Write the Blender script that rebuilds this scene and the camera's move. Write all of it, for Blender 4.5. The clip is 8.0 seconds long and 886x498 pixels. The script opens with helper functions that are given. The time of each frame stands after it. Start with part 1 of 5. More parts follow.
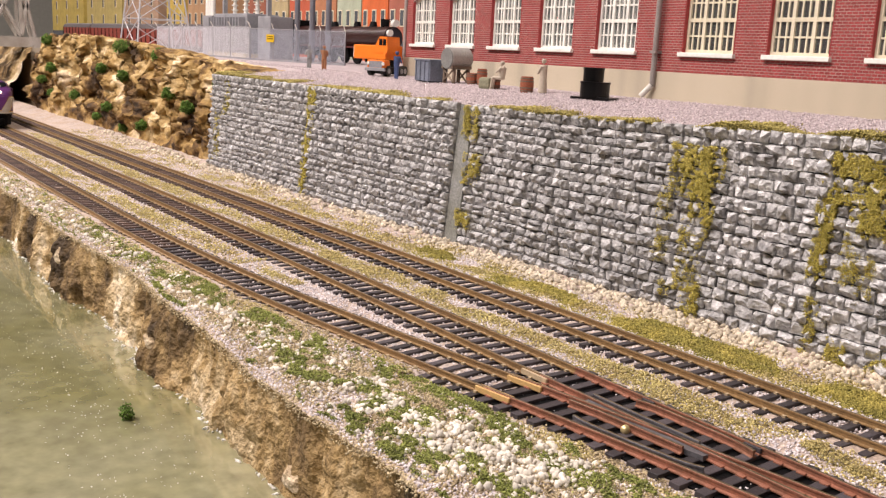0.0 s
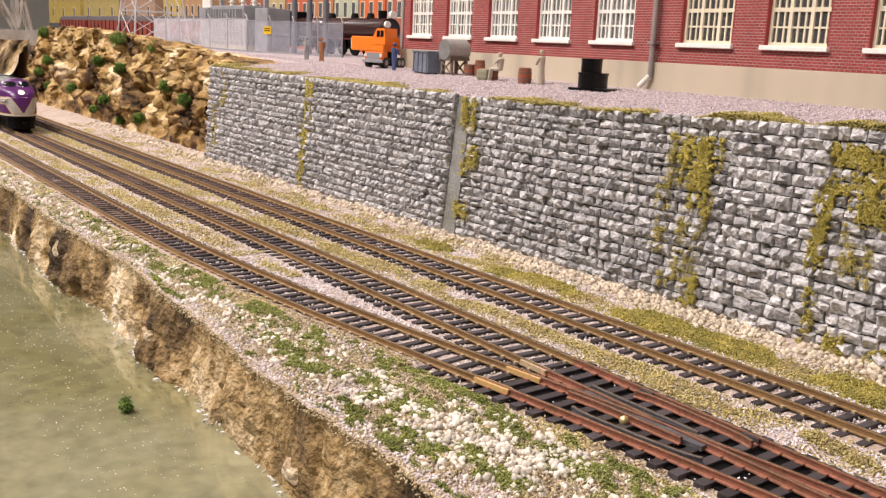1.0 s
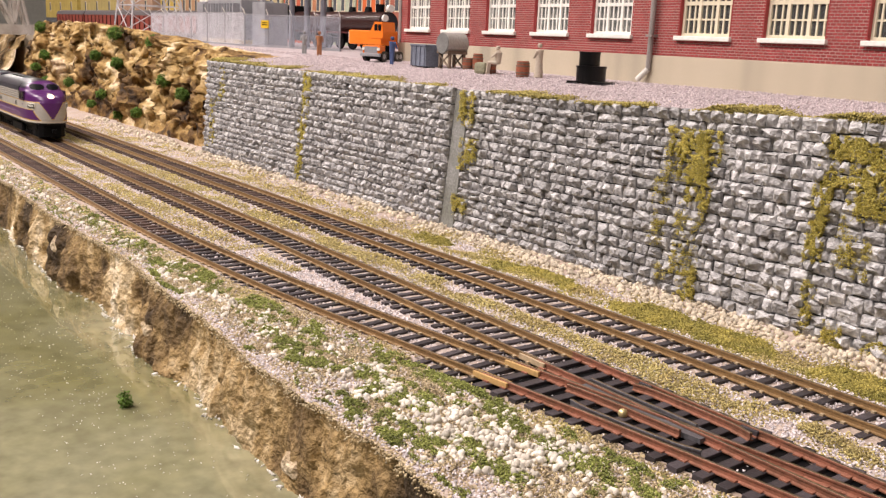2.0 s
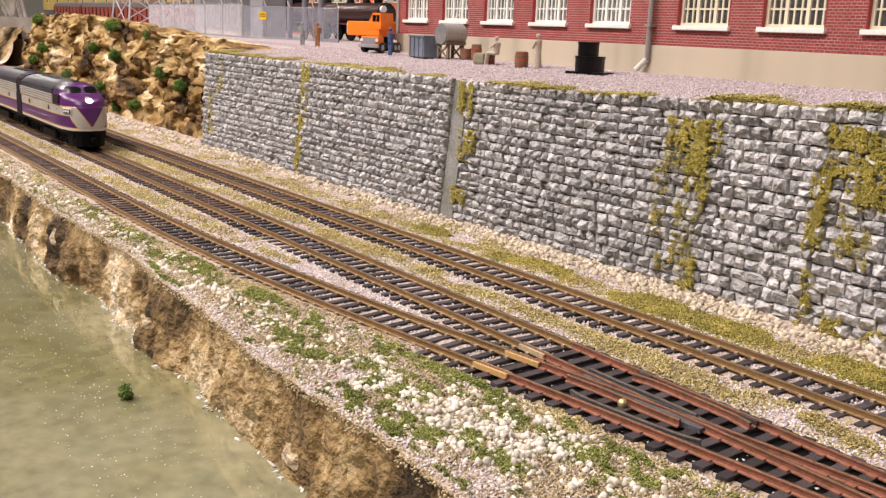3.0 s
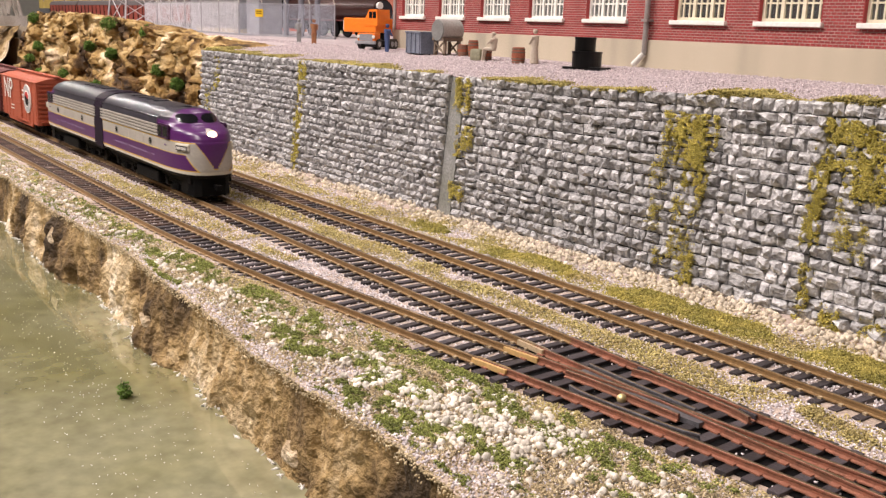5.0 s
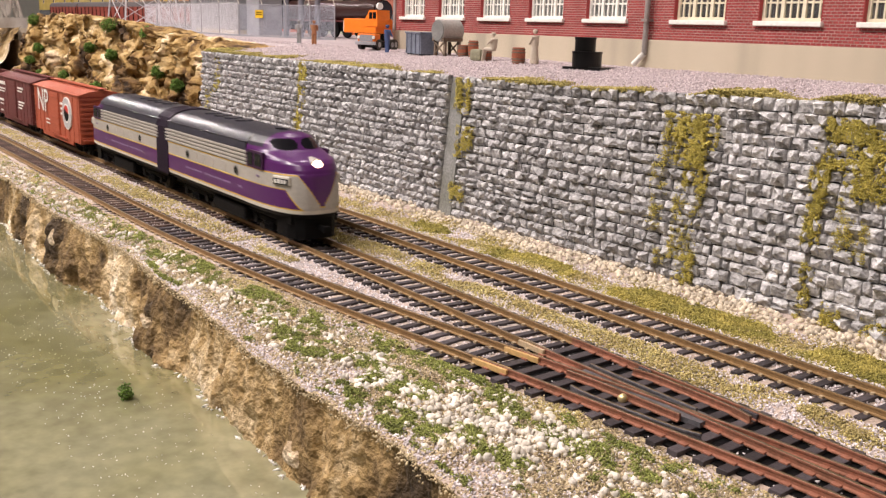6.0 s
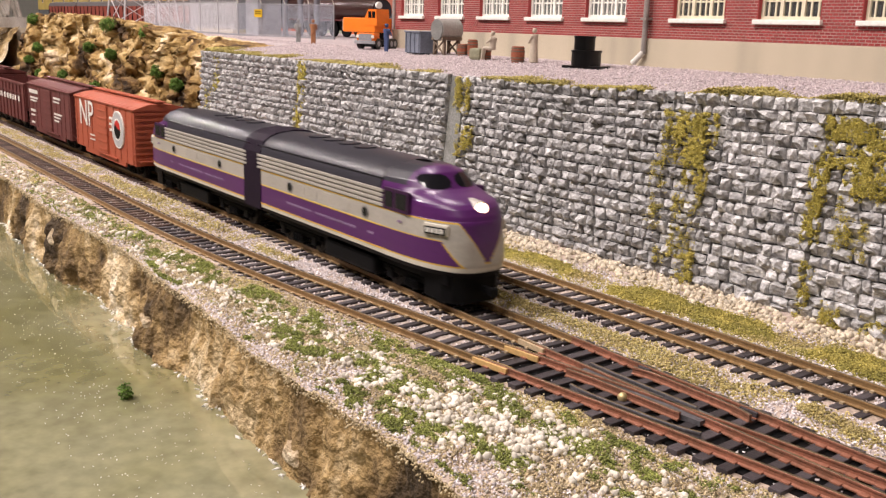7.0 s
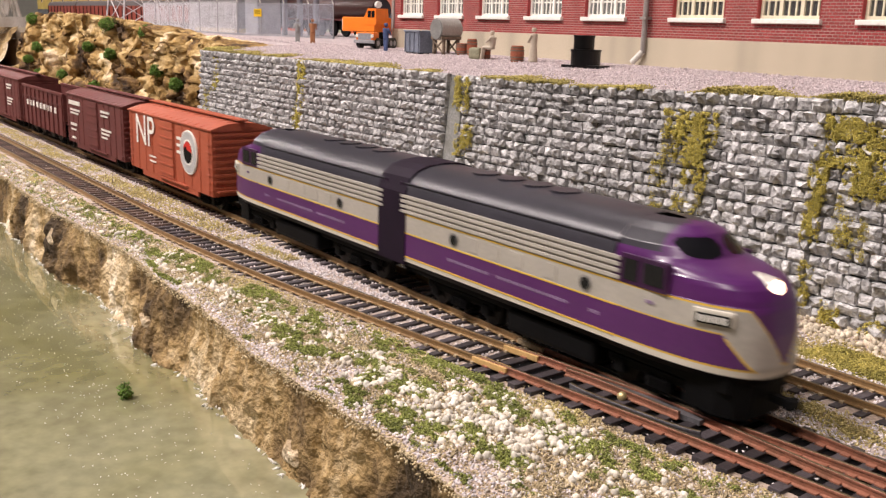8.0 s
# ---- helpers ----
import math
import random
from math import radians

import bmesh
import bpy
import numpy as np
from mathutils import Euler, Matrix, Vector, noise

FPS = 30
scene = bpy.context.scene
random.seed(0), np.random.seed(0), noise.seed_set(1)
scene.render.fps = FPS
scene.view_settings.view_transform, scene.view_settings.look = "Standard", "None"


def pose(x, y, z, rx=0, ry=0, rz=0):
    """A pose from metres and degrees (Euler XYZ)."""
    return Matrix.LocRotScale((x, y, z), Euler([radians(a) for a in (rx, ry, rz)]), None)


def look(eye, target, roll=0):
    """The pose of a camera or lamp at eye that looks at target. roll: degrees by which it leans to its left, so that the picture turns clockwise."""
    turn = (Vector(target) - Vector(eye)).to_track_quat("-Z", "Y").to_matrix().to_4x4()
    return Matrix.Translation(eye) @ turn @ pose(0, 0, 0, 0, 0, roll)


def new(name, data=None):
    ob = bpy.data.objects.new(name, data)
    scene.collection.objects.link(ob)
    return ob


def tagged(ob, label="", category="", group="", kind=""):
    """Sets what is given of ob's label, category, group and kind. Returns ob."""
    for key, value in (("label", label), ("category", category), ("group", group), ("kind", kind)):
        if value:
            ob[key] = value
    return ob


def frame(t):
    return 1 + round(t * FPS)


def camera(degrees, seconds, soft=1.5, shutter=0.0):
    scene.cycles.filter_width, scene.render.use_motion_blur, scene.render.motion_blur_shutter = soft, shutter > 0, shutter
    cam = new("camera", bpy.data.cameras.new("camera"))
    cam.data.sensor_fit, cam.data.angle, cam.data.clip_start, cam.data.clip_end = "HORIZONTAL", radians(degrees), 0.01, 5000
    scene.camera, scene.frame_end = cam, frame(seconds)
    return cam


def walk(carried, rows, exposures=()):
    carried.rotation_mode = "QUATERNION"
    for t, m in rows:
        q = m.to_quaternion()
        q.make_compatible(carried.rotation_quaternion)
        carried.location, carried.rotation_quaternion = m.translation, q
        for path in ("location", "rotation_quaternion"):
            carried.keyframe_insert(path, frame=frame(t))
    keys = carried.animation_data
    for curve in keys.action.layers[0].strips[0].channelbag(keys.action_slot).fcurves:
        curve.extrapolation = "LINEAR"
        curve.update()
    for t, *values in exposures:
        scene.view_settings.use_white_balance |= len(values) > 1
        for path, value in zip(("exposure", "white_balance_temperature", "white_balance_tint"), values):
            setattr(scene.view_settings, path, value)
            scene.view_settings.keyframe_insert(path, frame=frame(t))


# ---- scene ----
cam = camera(50.73, 8.0, soft=1.3, shutter=0.55)

# the eye stays put and the hand slowly tips the camera down
EYE = (0.0, 0.0, 0.1044)
walk(cam, [(t, pose(*EYE, rx, ry, rz)) for t, rx, ry, rz in (
    (0.0, 78.293, -2.847, 54.412), (0.5, 78.042, -2.715, 54.355), (1.0, 77.795, -2.655, 54.273),
    (1.5, 77.649, -2.600, 54.195), (3.0, 76.890, -2.248, 54.049), (3.5, 76.736, -2.140, 53.972),
    (4.0, 76.671, -2.057, 53.903), (4.5, 76.654, -1.990, 53.862), (6.0, 76.697, -1.740, 53.851),
    (6.5, 76.662, -1.665, 53.833), (7.0, 76.640, -1.655, 53.805), (7.5, 76.608, -1.620, 53.779),
    (8.0, 76.604, -1.630, 53.770))])

# ---------------------------------------------------------------- light
world = bpy.data.worlds.new("room_air")
scene.world = world
world.use_nodes = True
world.node_tree.nodes["Background"].inputs["Color"].default_value = (1.0, 0.93, 0.84, 1)
world.node_tree.nodes["Background"].inputs["Strength"].default_value = 0.02
scene.view_settings.exposure = 0.14


def unseen_ceiling_lamp(x, y, power, size=0.22):
    lamp = bpy.data.lights.new("unseen_ceiling_spot", "AREA")
    lamp.shape, lamp.size = "DISK", size
    lamp.energy, lamp.color = power, (1.0, 0.885, 0.855)
    ob = new("unseen_ceiling_spot", lamp)
    ob.matrix_basis = look((x, y, 1.52), (x * 0.9 - 0.05, 0.25, 0.05))
    return ob


# Unseen spots; the last is added only to brighten the far west wall.
for lx, ly, lp in ((0.1, -0.66, 16), (-0.75, -0.72, 30), (-1.6, -0.66, 26), (-2.6, -0.6, 18), (-1.1, 0.75, 7), (-4.4, 0.5, 22)):
    unseen_ceiling_lamp(lx, ly, lp)

# ---------------------------------------------------------------- helpers
S = 0.001   # everything below is written in millimetres


def rot3(rx=0, ry=0, rz=0):
    return Euler([radians(a) for a in (rx, ry, rz)]).to_matrix().to_4x4()


def mesh_of(name, bm, material, smooth=False):
    me = bpy.data.meshes.new(name)
    bmesh.ops.scale(bm, vec=(S, S, S), verts=bm.verts)
    bm.to_mesh(me)
    bm.free()
    if material:
        me.materials.append(material)
    if smooth:
        me.polygons.foreach_set("use_smooth", [True] * len(me.polygons))
    return me


def part(name, bm, material, parent=None, label="", smooth=False, m=None):
    ob = new(name, bm if isinstance(bm, bpy.types.Mesh) else mesh_of(name, bm, material, smooth))
    ob.parent = parent
    if m is not None:
        ob.matrix_basis = m
    if label:
        ob["label"] = label
    return ob


def at(x, y, z, rx=0, ry=0, rz=0):
    return pose(x * S, y * S, z * S, rx, ry, rz)


def thing(name, m, label, category, group="", kind=""):
    ob = new(name)
    ob.empty_display_size = 0.005
    ob.matrix_basis = m
    return tagged(ob, label, category, group, kind)


def box(bm, x0, x1, y0, y1, z0, z1, bevel=0.0, m=None):
    r = bmesh.ops.create_cube(bm, size=1.0)
    vs = r["verts"]
    for v in vs:
        v.co = Vector(((x0 + x1) / 2 + v.co.x * (x1 - x0), (y0 + y1) / 2 + v.co.y * (y1 - y0), (z0 + z1) / 2 + v.co.z * (z1 - z0)))
    if bevel:
        es = list({e for v in vs for e in v.link_edges})
        r = bmesh.ops.bevel(bm, geom=es, offset=bevel, segments=2, affect="EDGES", profile=0.6)
        vs = [v for v in bm.verts if v in set(r["verts"])] or vs
        vs = list({v for f in r["faces"] for v in f.verts} | {v for v in vs if v.is_valid})
    if m is not None:
        bmesh.ops.transform(bm, matrix=m, verts=vs)
    return vs


def boxed(*a, **k):
    bm = bmesh.new()
    box(bm, *a, **k)
    return bm


def rod(bm, a, b, r, n=8, r2=None):
    a, b = Vector(a), Vector(b)
    d = b - a
    m = Matrix.Translation((a + b) / 2) @ d.to_track_quat("Z", "Y").to_matrix().to_4x4()
    return bmesh.ops.create_cone(bm, cap_ends=True, segments=n, radius1=r, radius2=r if r2 is None else r2, depth=d.length, matrix=m)["verts"]


def rodded(a, b, r, n=8, r2=None):
    bm = bmesh.new()
    rod(bm, a, b, r, n, r2)
    return bm


def loft(bm, rings, closed=True, caps=True):
    """Skin rings of equal length; each ring is a list of points."""
    rows = [[bm.verts.new(p) for p in ring] for ring in rings]
    n = len(rows[0])
    for a, b in zip(rows, rows[1:]):
        for i in range(n if closed else n - 1):
            j = (i + 1) % n
            bm.faces.new((a[i], a[j], b[j], b[i]))
    if caps and closed:
        bm.faces.new(rows[0][::-1])
        bm.faces.new(rows[-1])
    bmesh.ops.recalc_face_normals(bm, faces=bm.faces)
    return rows


def fbm(x, y, z=0.0, k=4):
    return noise.fractal(Vector((x, y, z)), 0.9, 2.1, k)


# ---------------------------------------------------------------- materials
def mat(name, base, rough=0.6, metal=0.0, var=0.25, scale=120.0, tint=None, fine=900.0, bump=0.25, dist=0.0004, spec=0.4, island=0.0, random_=0.0, coat=0.0, world_=False, mid=0.0):
    """Surface with two scales of colour variation and fine relief. Scales are per metre."""
    m = bpy.data.materials.new(name)
    m.use_nodes = True
    nt, b = m.node_tree, m.node_tree.nodes["Principled BSDF"]
    N, L = nt.nodes.new, nt.links.new
    tc = N("ShaderNodeTexCoord")
    geo = N("ShaderNodeNewGeometry")
    n1, n2 = N("ShaderNodeTexNoise"), N("ShaderNodeTexNoise")
    for n, s, d in ((n1, scale, 4), (n2, fine, 3)):
        n.inputs["Scale"].default_value, n.inputs["Detail"].default_value = s, d
        L(geo.outputs["Position"] if world_ else tc.outputs["Object"], n.inputs["Vector"])
    ramp = N("ShaderNodeValToRGB")
    tint = tint or tuple(c * 0.55 for c in base)
    ramp.color_ramp.elements[0].position, ramp.color_ramp.elements[1].position = 0.35, 0.68
    ramp.color_ramp.elements[0].color, ramp.color_ramp.elements[1].color = (*tint, 1), (*base, 1)
    L(n1.outputs["Fac"], ramp.inputs["Fac"])
    mix = N("ShaderNodeMix")
    mix.data_type = "RGBA"
    mix.inputs["Factor"].default_value = var * 2 if var < 0.5 else 1.0
    mix.inputs["A"].default_value = (*base, 1)
    L(ramp.outputs["Color"], mix.inputs["B"])
    hsv = N("ShaderNodeHueSaturation")
    L(mix.outputs["Result"], hsv.inputs["Color"])
    val = N("ShaderNodeMapRange")
    val.inputs["From Min"].default_value, val.inputs["From Max"].default_value = 0.3, 0.7
    val.inputs["To Min"].default_value, val.inputs["To Max"].default_value = 1 - var * 0.6, 1 + var * 0.6
    L(n2.outputs["Fac"], val.inputs["Value"])
    last = val.outputs["Result"]
    for amount, out in ((island, geo.outputs["Random Per Island"]), (random_, None)):
        if amount:
            if out is None:
                out = N("ShaderNodeObjectInfo").outputs["Random"]
            r = N("ShaderNodeMapRange")
            r.inputs["To Min"].default_value, r.inputs["To Max"].default_value = 1 - amount, 1 + amount
            L(out, r.inputs["Value"])
            mul = N("ShaderNodeMath")
            mul.operation = "MULTIPLY"
            L(last, mul.inputs[0])
            L(r.outputs["Result"], mul.inputs[1])
            last = mul.outputs["Value"]
    L(last, hsv.inputs["Value"])
    L(hsv.outputs["Color"], b.inputs["Base Color"])
    b.inputs["Roughness"].default_value, b.inputs["Metallic"].default_value = rough, metal
    b.inputs["Specular IOR Level"].default_value = spec
    b.inputs["Coat Weight"].default_value = coat
    if bump:
        bp = N("ShaderNodeBump")
        bp.inputs["Strength"].default_value, bp.inputs["Distance"].default_value = bump, dist
        L(n2.outputs["Fac"], bp.inputs["Height"])
        if mid:
            n3, b3 = N("ShaderNodeTexVoronoi"), N("ShaderNodeBump")
            n3.inputs["Scale"].default_value = mid
            L(geo.outputs["Position"] if world_ else tc.outputs["Object"], n3.inputs["Vector"])
            b3.inputs["Strength"].default_value, b3.inputs["Distance"].default_value = 1.0, dist * 1.6
            L(n3.outputs["Distance"], b3.inputs["Height"])
            L(b3.outputs["Normal"], bp.inputs["Normal"])
        L(bp.outputs["Normal"], b.inputs["Normal"])
    return m


def rock_mat(name, stops, scale, fine, bump=1.0, dist=0.003, rough=0.85, stretch=(1, 1, 1), spread=0.42):
    """Rock in several tones: noise patches of colour from the dark stops to the pale ones."""
    m = mat(name, stops[-1], rough, var=0.3, scale=scale, fine=fine, bump=bump, dist=dist)
    nt = m.node_tree
    ramp = [n for n in nt.nodes if n.bl_idname == "ShaderNodeValToRGB"][0]
    cr = ramp.color_ramp
    while len(cr.elements) < len(stops):
        cr.elements.new(0.5)
    for i, c in enumerate(stops):
        cr.elements[i].position = 0.51 + spread * (i / (len(stops) - 1) - 0.5)
        cr.elements[i].color = (*c, 1)
    for n in nt.nodes:
        if n.bl_idname == "ShaderNodeMix":
            n.inputs["Factor"].default_value = 1.0
        if n.bl_idname == "ShaderNodeTexNoise" and n.inputs["Scale"].default_value == scale:
            n.inputs["Detail"].default_value = 8
            n.inputs["Roughness"].default_value = 0.6
            mp = nt.nodes.new("ShaderNodeMapping")
            mp.inputs["Scale"].default_value = stretch
            nt.links.new(nt.nodes["Texture Coordinate"].outputs["Object"], mp.inputs["Vector"])
            nt.links.new(mp.outputs["Vector"], n.inputs["Vector"])
    return m


def glow(name, colour, strength):
    m = bpy.data.materials.new(name)
    m.use_nodes = True
    b = m.node_tree.nodes["Principled BSDF"]
    b.inputs["Base Color"].default_value = (*colour, 1)
    b.inputs["Emission Color"].default_value = (*colour, 1)
    b.inputs["Emission Strength"].default_value = strength
    return m


BALLAST = mat("ballast", (0.46, 0.385, 0.345), 0.9, var=0.45, scale=45, tint=(0.40, 0.31, 0.24), fine=700, bump=0.9, dist=0.0008)
GRAVEL = mat("gravel_grain", (0.70, 0.635, 0.64), 0.9, var=0.25, scale=300, fine=1500, bump=0, island=0.34)
GRASS = mat("dry_grass", (0.52, 0.44, 0.18), 0.95, var=0.45, scale=60, tint=(0.42, 0.33, 0.14), fine=1200, bump=0, island=0.4)
MOSS = mat("moss", (0.42, 0.345, 0.085), 0.95, var=0.5, scale=80, tint=(0.24, 0.21, 0.05), fine=1500, bump=0, island=0.35)
WALL_MOSS = mat("wall_moss", (0.66, 0.56, 0.15), 0.95, var=0.4, scale=120, tint=(0.44, 0.37, 0.08), fine=1500, bump=0, island=0.35)
EDGE_TURF = mat("edge_turf", (0.46, 0.385, 0.12), 0.95, var=0.5, scale=70, tint=(0.30, 0.25, 0.08), fine=1500, bump=0, island=0.35)
YARD_GRAIN = mat("yard_grain", (0.53, 0.46, 0.47), 0.9, var=0.3, scale=300, tint=(0.42, 0.35, 0.35), fine=1500, bump=0, island=0.3)
RUBBLE = mat("cream_rubble", (0.66, 0.58, 0.46), 0.85, var=0.35, scale=200, tint=(0.44, 0.37, 0.27), fine=1200, bump=0.5, island=0.3)
GREEN = mat("green_turf", (0.30, 0.325, 0.085), 0.95, var=0.5, scale=90, tint=(0.19, 0.21, 0.055), fine=1500, bump=0, island=0.45)
BUSH = mat("bush_leaf", (0.15, 0.25, 0.04), 0.9, var=0.4, scale=300, tint=(0.07, 0.14, 0.022), fine=1500, bump=0, island=0.5)
PEBBLE = mat("pale_pebble", (0.75, 0.70, 0.61), 0.8, var=0.3, scale=200, tint=(0.48, 0.42, 0.34), fine=1200, bump=0.5, island=0.28)
STONE = mat("wall_stone", (0.69, 0.675, 0.67), 0.9, var=0.5, scale=210, tint=(0.34, 0.332, 0.33), fine=650, bump=1.0, dist=0.0015, random_=0.22, island=0.2, world_=True)
MORTAR = mat("wall_joint", (0.06, 0.057, 0.055), 0.95, var=0.3, scale=150, fine=900)
ROCK = rock_mat("cliff_rock", ((0.035, 0.018, 0.007), (0.15, 0.083, 0.028), (0.36, 0.23, 0.078), (0.50, 0.36, 0.17), (0.78, 0.62, 0.41)), 26, 300, dist=0.002, spread=0.30)
BANK = rock_mat("bank_rock", ((0.05, 0.031, 0.014), (0.16, 0.102, 0.042), (0.36, 0.245, 0.105), (0.58, 0.45, 0.27), (0.88, 0.77, 0.60)), 21, 420, dist=0.003, stretch=(1, 1, 0.6), spread=0.26)
TIE = mat("tie_plastic", (0.060, 0.052, 0.058), 0.55, var=0.4, scale=200, tint=(0.036, 0.029, 0.031), fine=1500, random_=0.4)
TIE_DUSTY = mat("tie_dusty", (0.115, 0.075, 0.06), 0.7, var=0.4, scale=200, tint=(0.06, 0.04, 0.035), fine=1500, random_=0.4)
SPIKE = mat("spike_tan", (0.52, 0.40, 0.25), 0.6, var=0.3, scale=200)
SOIL = mat("soil_crumb", (0.50, 0.41, 0.26), 0.95, var=0.4, scale=90, tint=(0.36, 0.28, 0.16), fine=1200, bump=0, island=0.4)
RAIL = mat("rail_painted", (0.275, 0.172, 0.076), 0.45, metal=0.2, var=0.3, scale=60, tint=(0.19, 0.115, 0.055), fine=800)
RAIL_RED = mat("rail_rust_red", (0.33, 0.14, 0.09), 0.45, metal=0.2, var=0.35, scale=80, tint=(0.20, 0.10, 0.06), fine=800)
RAILTOP = mat("rail_head", (0.20, 0.15, 0.085), 0.32, metal=0.6, var=0.3, scale=60, fine=800)
BRICK = mat("brick_red", (0.31, 0.045, 0.045), 0.75, var=0.3, scale=60, tint=(0.24, 0.035, 0.035), fine=600, island=0.18, random_=0.0)
BRICKJ = mat("brick_joint", (0.46, 0.32, 0.28), 0.9, var=0.3, scale=100, fine=700)
CONCRETE = rock_mat("foundation_concrete", ((0.36, 0.315, 0.24), (0.455, 0.395, 0.295), (0.485, 0.42, 0.315), (0.49, 0.425, 0.32)), 30, 2500, bump=0.1, dist=0.0003, stretch=(1, 1, 0.05), spread=0.30)
[n for n in CONCRETE.node_tree.nodes if n.bl_idname == "ShaderNodeTexNoise"][0].inputs["Detail"].default_value = 2
WHITE = mat("white_paint", (0.80, 0.78, 0.72), 0.55, var=0.12, scale=80, fine=500)
CREAM = mat("cream_frame", (0.70, 0.63, 0.47), 0.55, var=0.1, scale=80, fine=500)
PURPLE = mat("purple_paint", (0.082, 0.014, 0.108), 0.33, var=0.1, scale=60, fine=700, bump=0.05, spec=0.5, coat=0.15)
SILVER = mat("silver_paint", (0.47, 0.44, 0.395), 0.42, metal=0.25, var=0.12, scale=60, fine=700, bump=0.05)
ROOF = mat("roof_black", (0.036, 0.034, 0.044), 0.34, var=0.2, scale=60, fine=700, bump=0.1)
BLACK = mat("black_plastic", (0.004, 0.004, 0.0045), 0.6, var=0.3, scale=100, fine=900, spec=0.12)
YELLOW = mat("yellow_stripe", (0.65, 0.42, 0.06), 0.5, var=0.1, scale=100, fine=900, bump=0)
BOXRED = mat("boxcar_orange_red", (0.37, 0.085, 0.04), 0.6, var=0.2, scale=60, tint=(0.28, 0.06, 0.03), fine=700)
BOXBROWN = mat("boxcar_brown", (0.125, 0.03, 0.026), 0.65, var=0.25, scale=60, tint=(0.08, 0.022, 0.02), fine=700)
STEEL = mat("wheel_steel", (0.02, 0.018, 0.016), 0.5, metal=0.2, var=0.2, scale=100, fine=900, spec=0.3)


# ---------------------------------------------------------------- room round the layout
PLASTER = mat("room_paint", (0.42, 0.41, 0.37), 0.9, var=0.1, scale=3, fine=60, bump=0.05)


def slab(name, x0, x1, y0, y1, z0, z1, label, category):
    bm = boxed(x0 * 1000, x1 * 1000, y0 * 1000, y1 * 1000, z0 * 1000, z1 * 1000)
    return tagged(part(name, bm, PLASTER), label, category, kind="structure")


slab("ceiling", -6.0, 2.4, -2.5, 2.6, 1.56, 1.7, "plain off-white ceiling", "ceiling")
slab("floor", -6.0, 2.4, -2.5, 2.6, -1.1, -1.0, "plain floor under the layout table", "floor")
slab("wall_north", -6.0, 2.4, 2.6, 2.7, -1.0, 1.56, "plain off-white wall", "wall")
slab("wall_south", -6.0, 2.4, -2.6, -2.5, -1.0, 1.56, "plain off-white wall", "wall")
slab("wall_west", -6.1, -6.0, -2.5, 2.6, -1.0, 1.56, "plain off-white wall", "wall")
slab("wall_east", 2.4, 2.5, -2.5, 2.6, -1.0, 1.56, "plain off-white wall", "wall")

table = tagged(new("layout_table"), "plain wooden table carrying the model railway", "table")
TIMBER = mat("table_timber", (0.36, 0.25, 0.15), 0.7, var=0.3, scale=12, fine=200)
part("tabletop", boxed(-4300, 300, -500, 1500, -70, -43), TIMBER, table)
for tx in (-4200, -2800, -1400, 200):
    for ty in (-420, 500, 1420):
        part("leg", boxed(tx - 40, tx + 40, ty - 40, ty + 40, -1000, -70), TIMBER, table)
part("riser", boxed(-4300, 300, 1490, 1500, -43, 78), TIMBER, table)
part("riser", boxed(-4300, 300, 345, 355, -43, 66), TIMBER, table)

# ---------------------------------------------------------------- scattering of small stuff
rng = np.random.default_rng(7)


def lump(n=0, jag=0.25, flat=1.0):
    """A small rough stone as numpy vertices and triangles."""
    bm = bmesh.new()
    bmesh.ops.create_icosphere(bm, subdivisions=1, radius=1.0)
    if n == 0:
        bm.free()
        bm = bmesh.new()
        v = [bm.verts.new(p) for p in ((1, 0, 0), (-1, 0, 0), (0, 1, 0), (0, -1, 0), (0, 0, 1), (0, 0, -1))]
        for a, b, c in ((0, 2, 4), (2, 1, 4), (1, 3, 4), (3, 0, 4), (2, 0, 5), (1, 2, 5), (3, 1, 5), (0, 3, 5)):
            bm.faces.new((v[a], v[b], v[c]))
    bm.verts.index_update()
    V = np.array([v.co[:] for v in bm.verts])
    F = np.array([[v.index for v in f.verts] for f in bm.faces])
    bm.free()
    V = V * (1 + rng.uniform(-jag, jag, (len(V), 1)))
    V[:, 2] *= flat
    return V, F


def turns(n, full=True):
    a = rng.uniform(0, 2 * np.pi, (n, 3))
    if not full:
        a[:, :2] = rng.normal(0, 0.5, (n, 2))
    c, s = np.cos(a), np.sin(a)
    R = np.zeros((n, 3, 3))
    cx, sx, cy, sy, cz, sz = c[:, 0], s[:, 0], c[:, 1], s[:, 1], c[:, 2], s[:, 2]
    R[:, 0, 0], R[:, 0, 1], R[:, 0, 2] = cy * cz, sx * sy * cz - cx * sz, cx * sy * cz + sx * sz
    R[:, 1, 0], R[:, 1, 1], R[:, 1, 2] = cy * sz, sx * sy * sz + cx * cz, cx * sy * sz - sx * cz
    R[:, 2, 0], R[:, 2, 1], R[:, 2, 2] = -sy, sx * cy, cx * cy
    return R


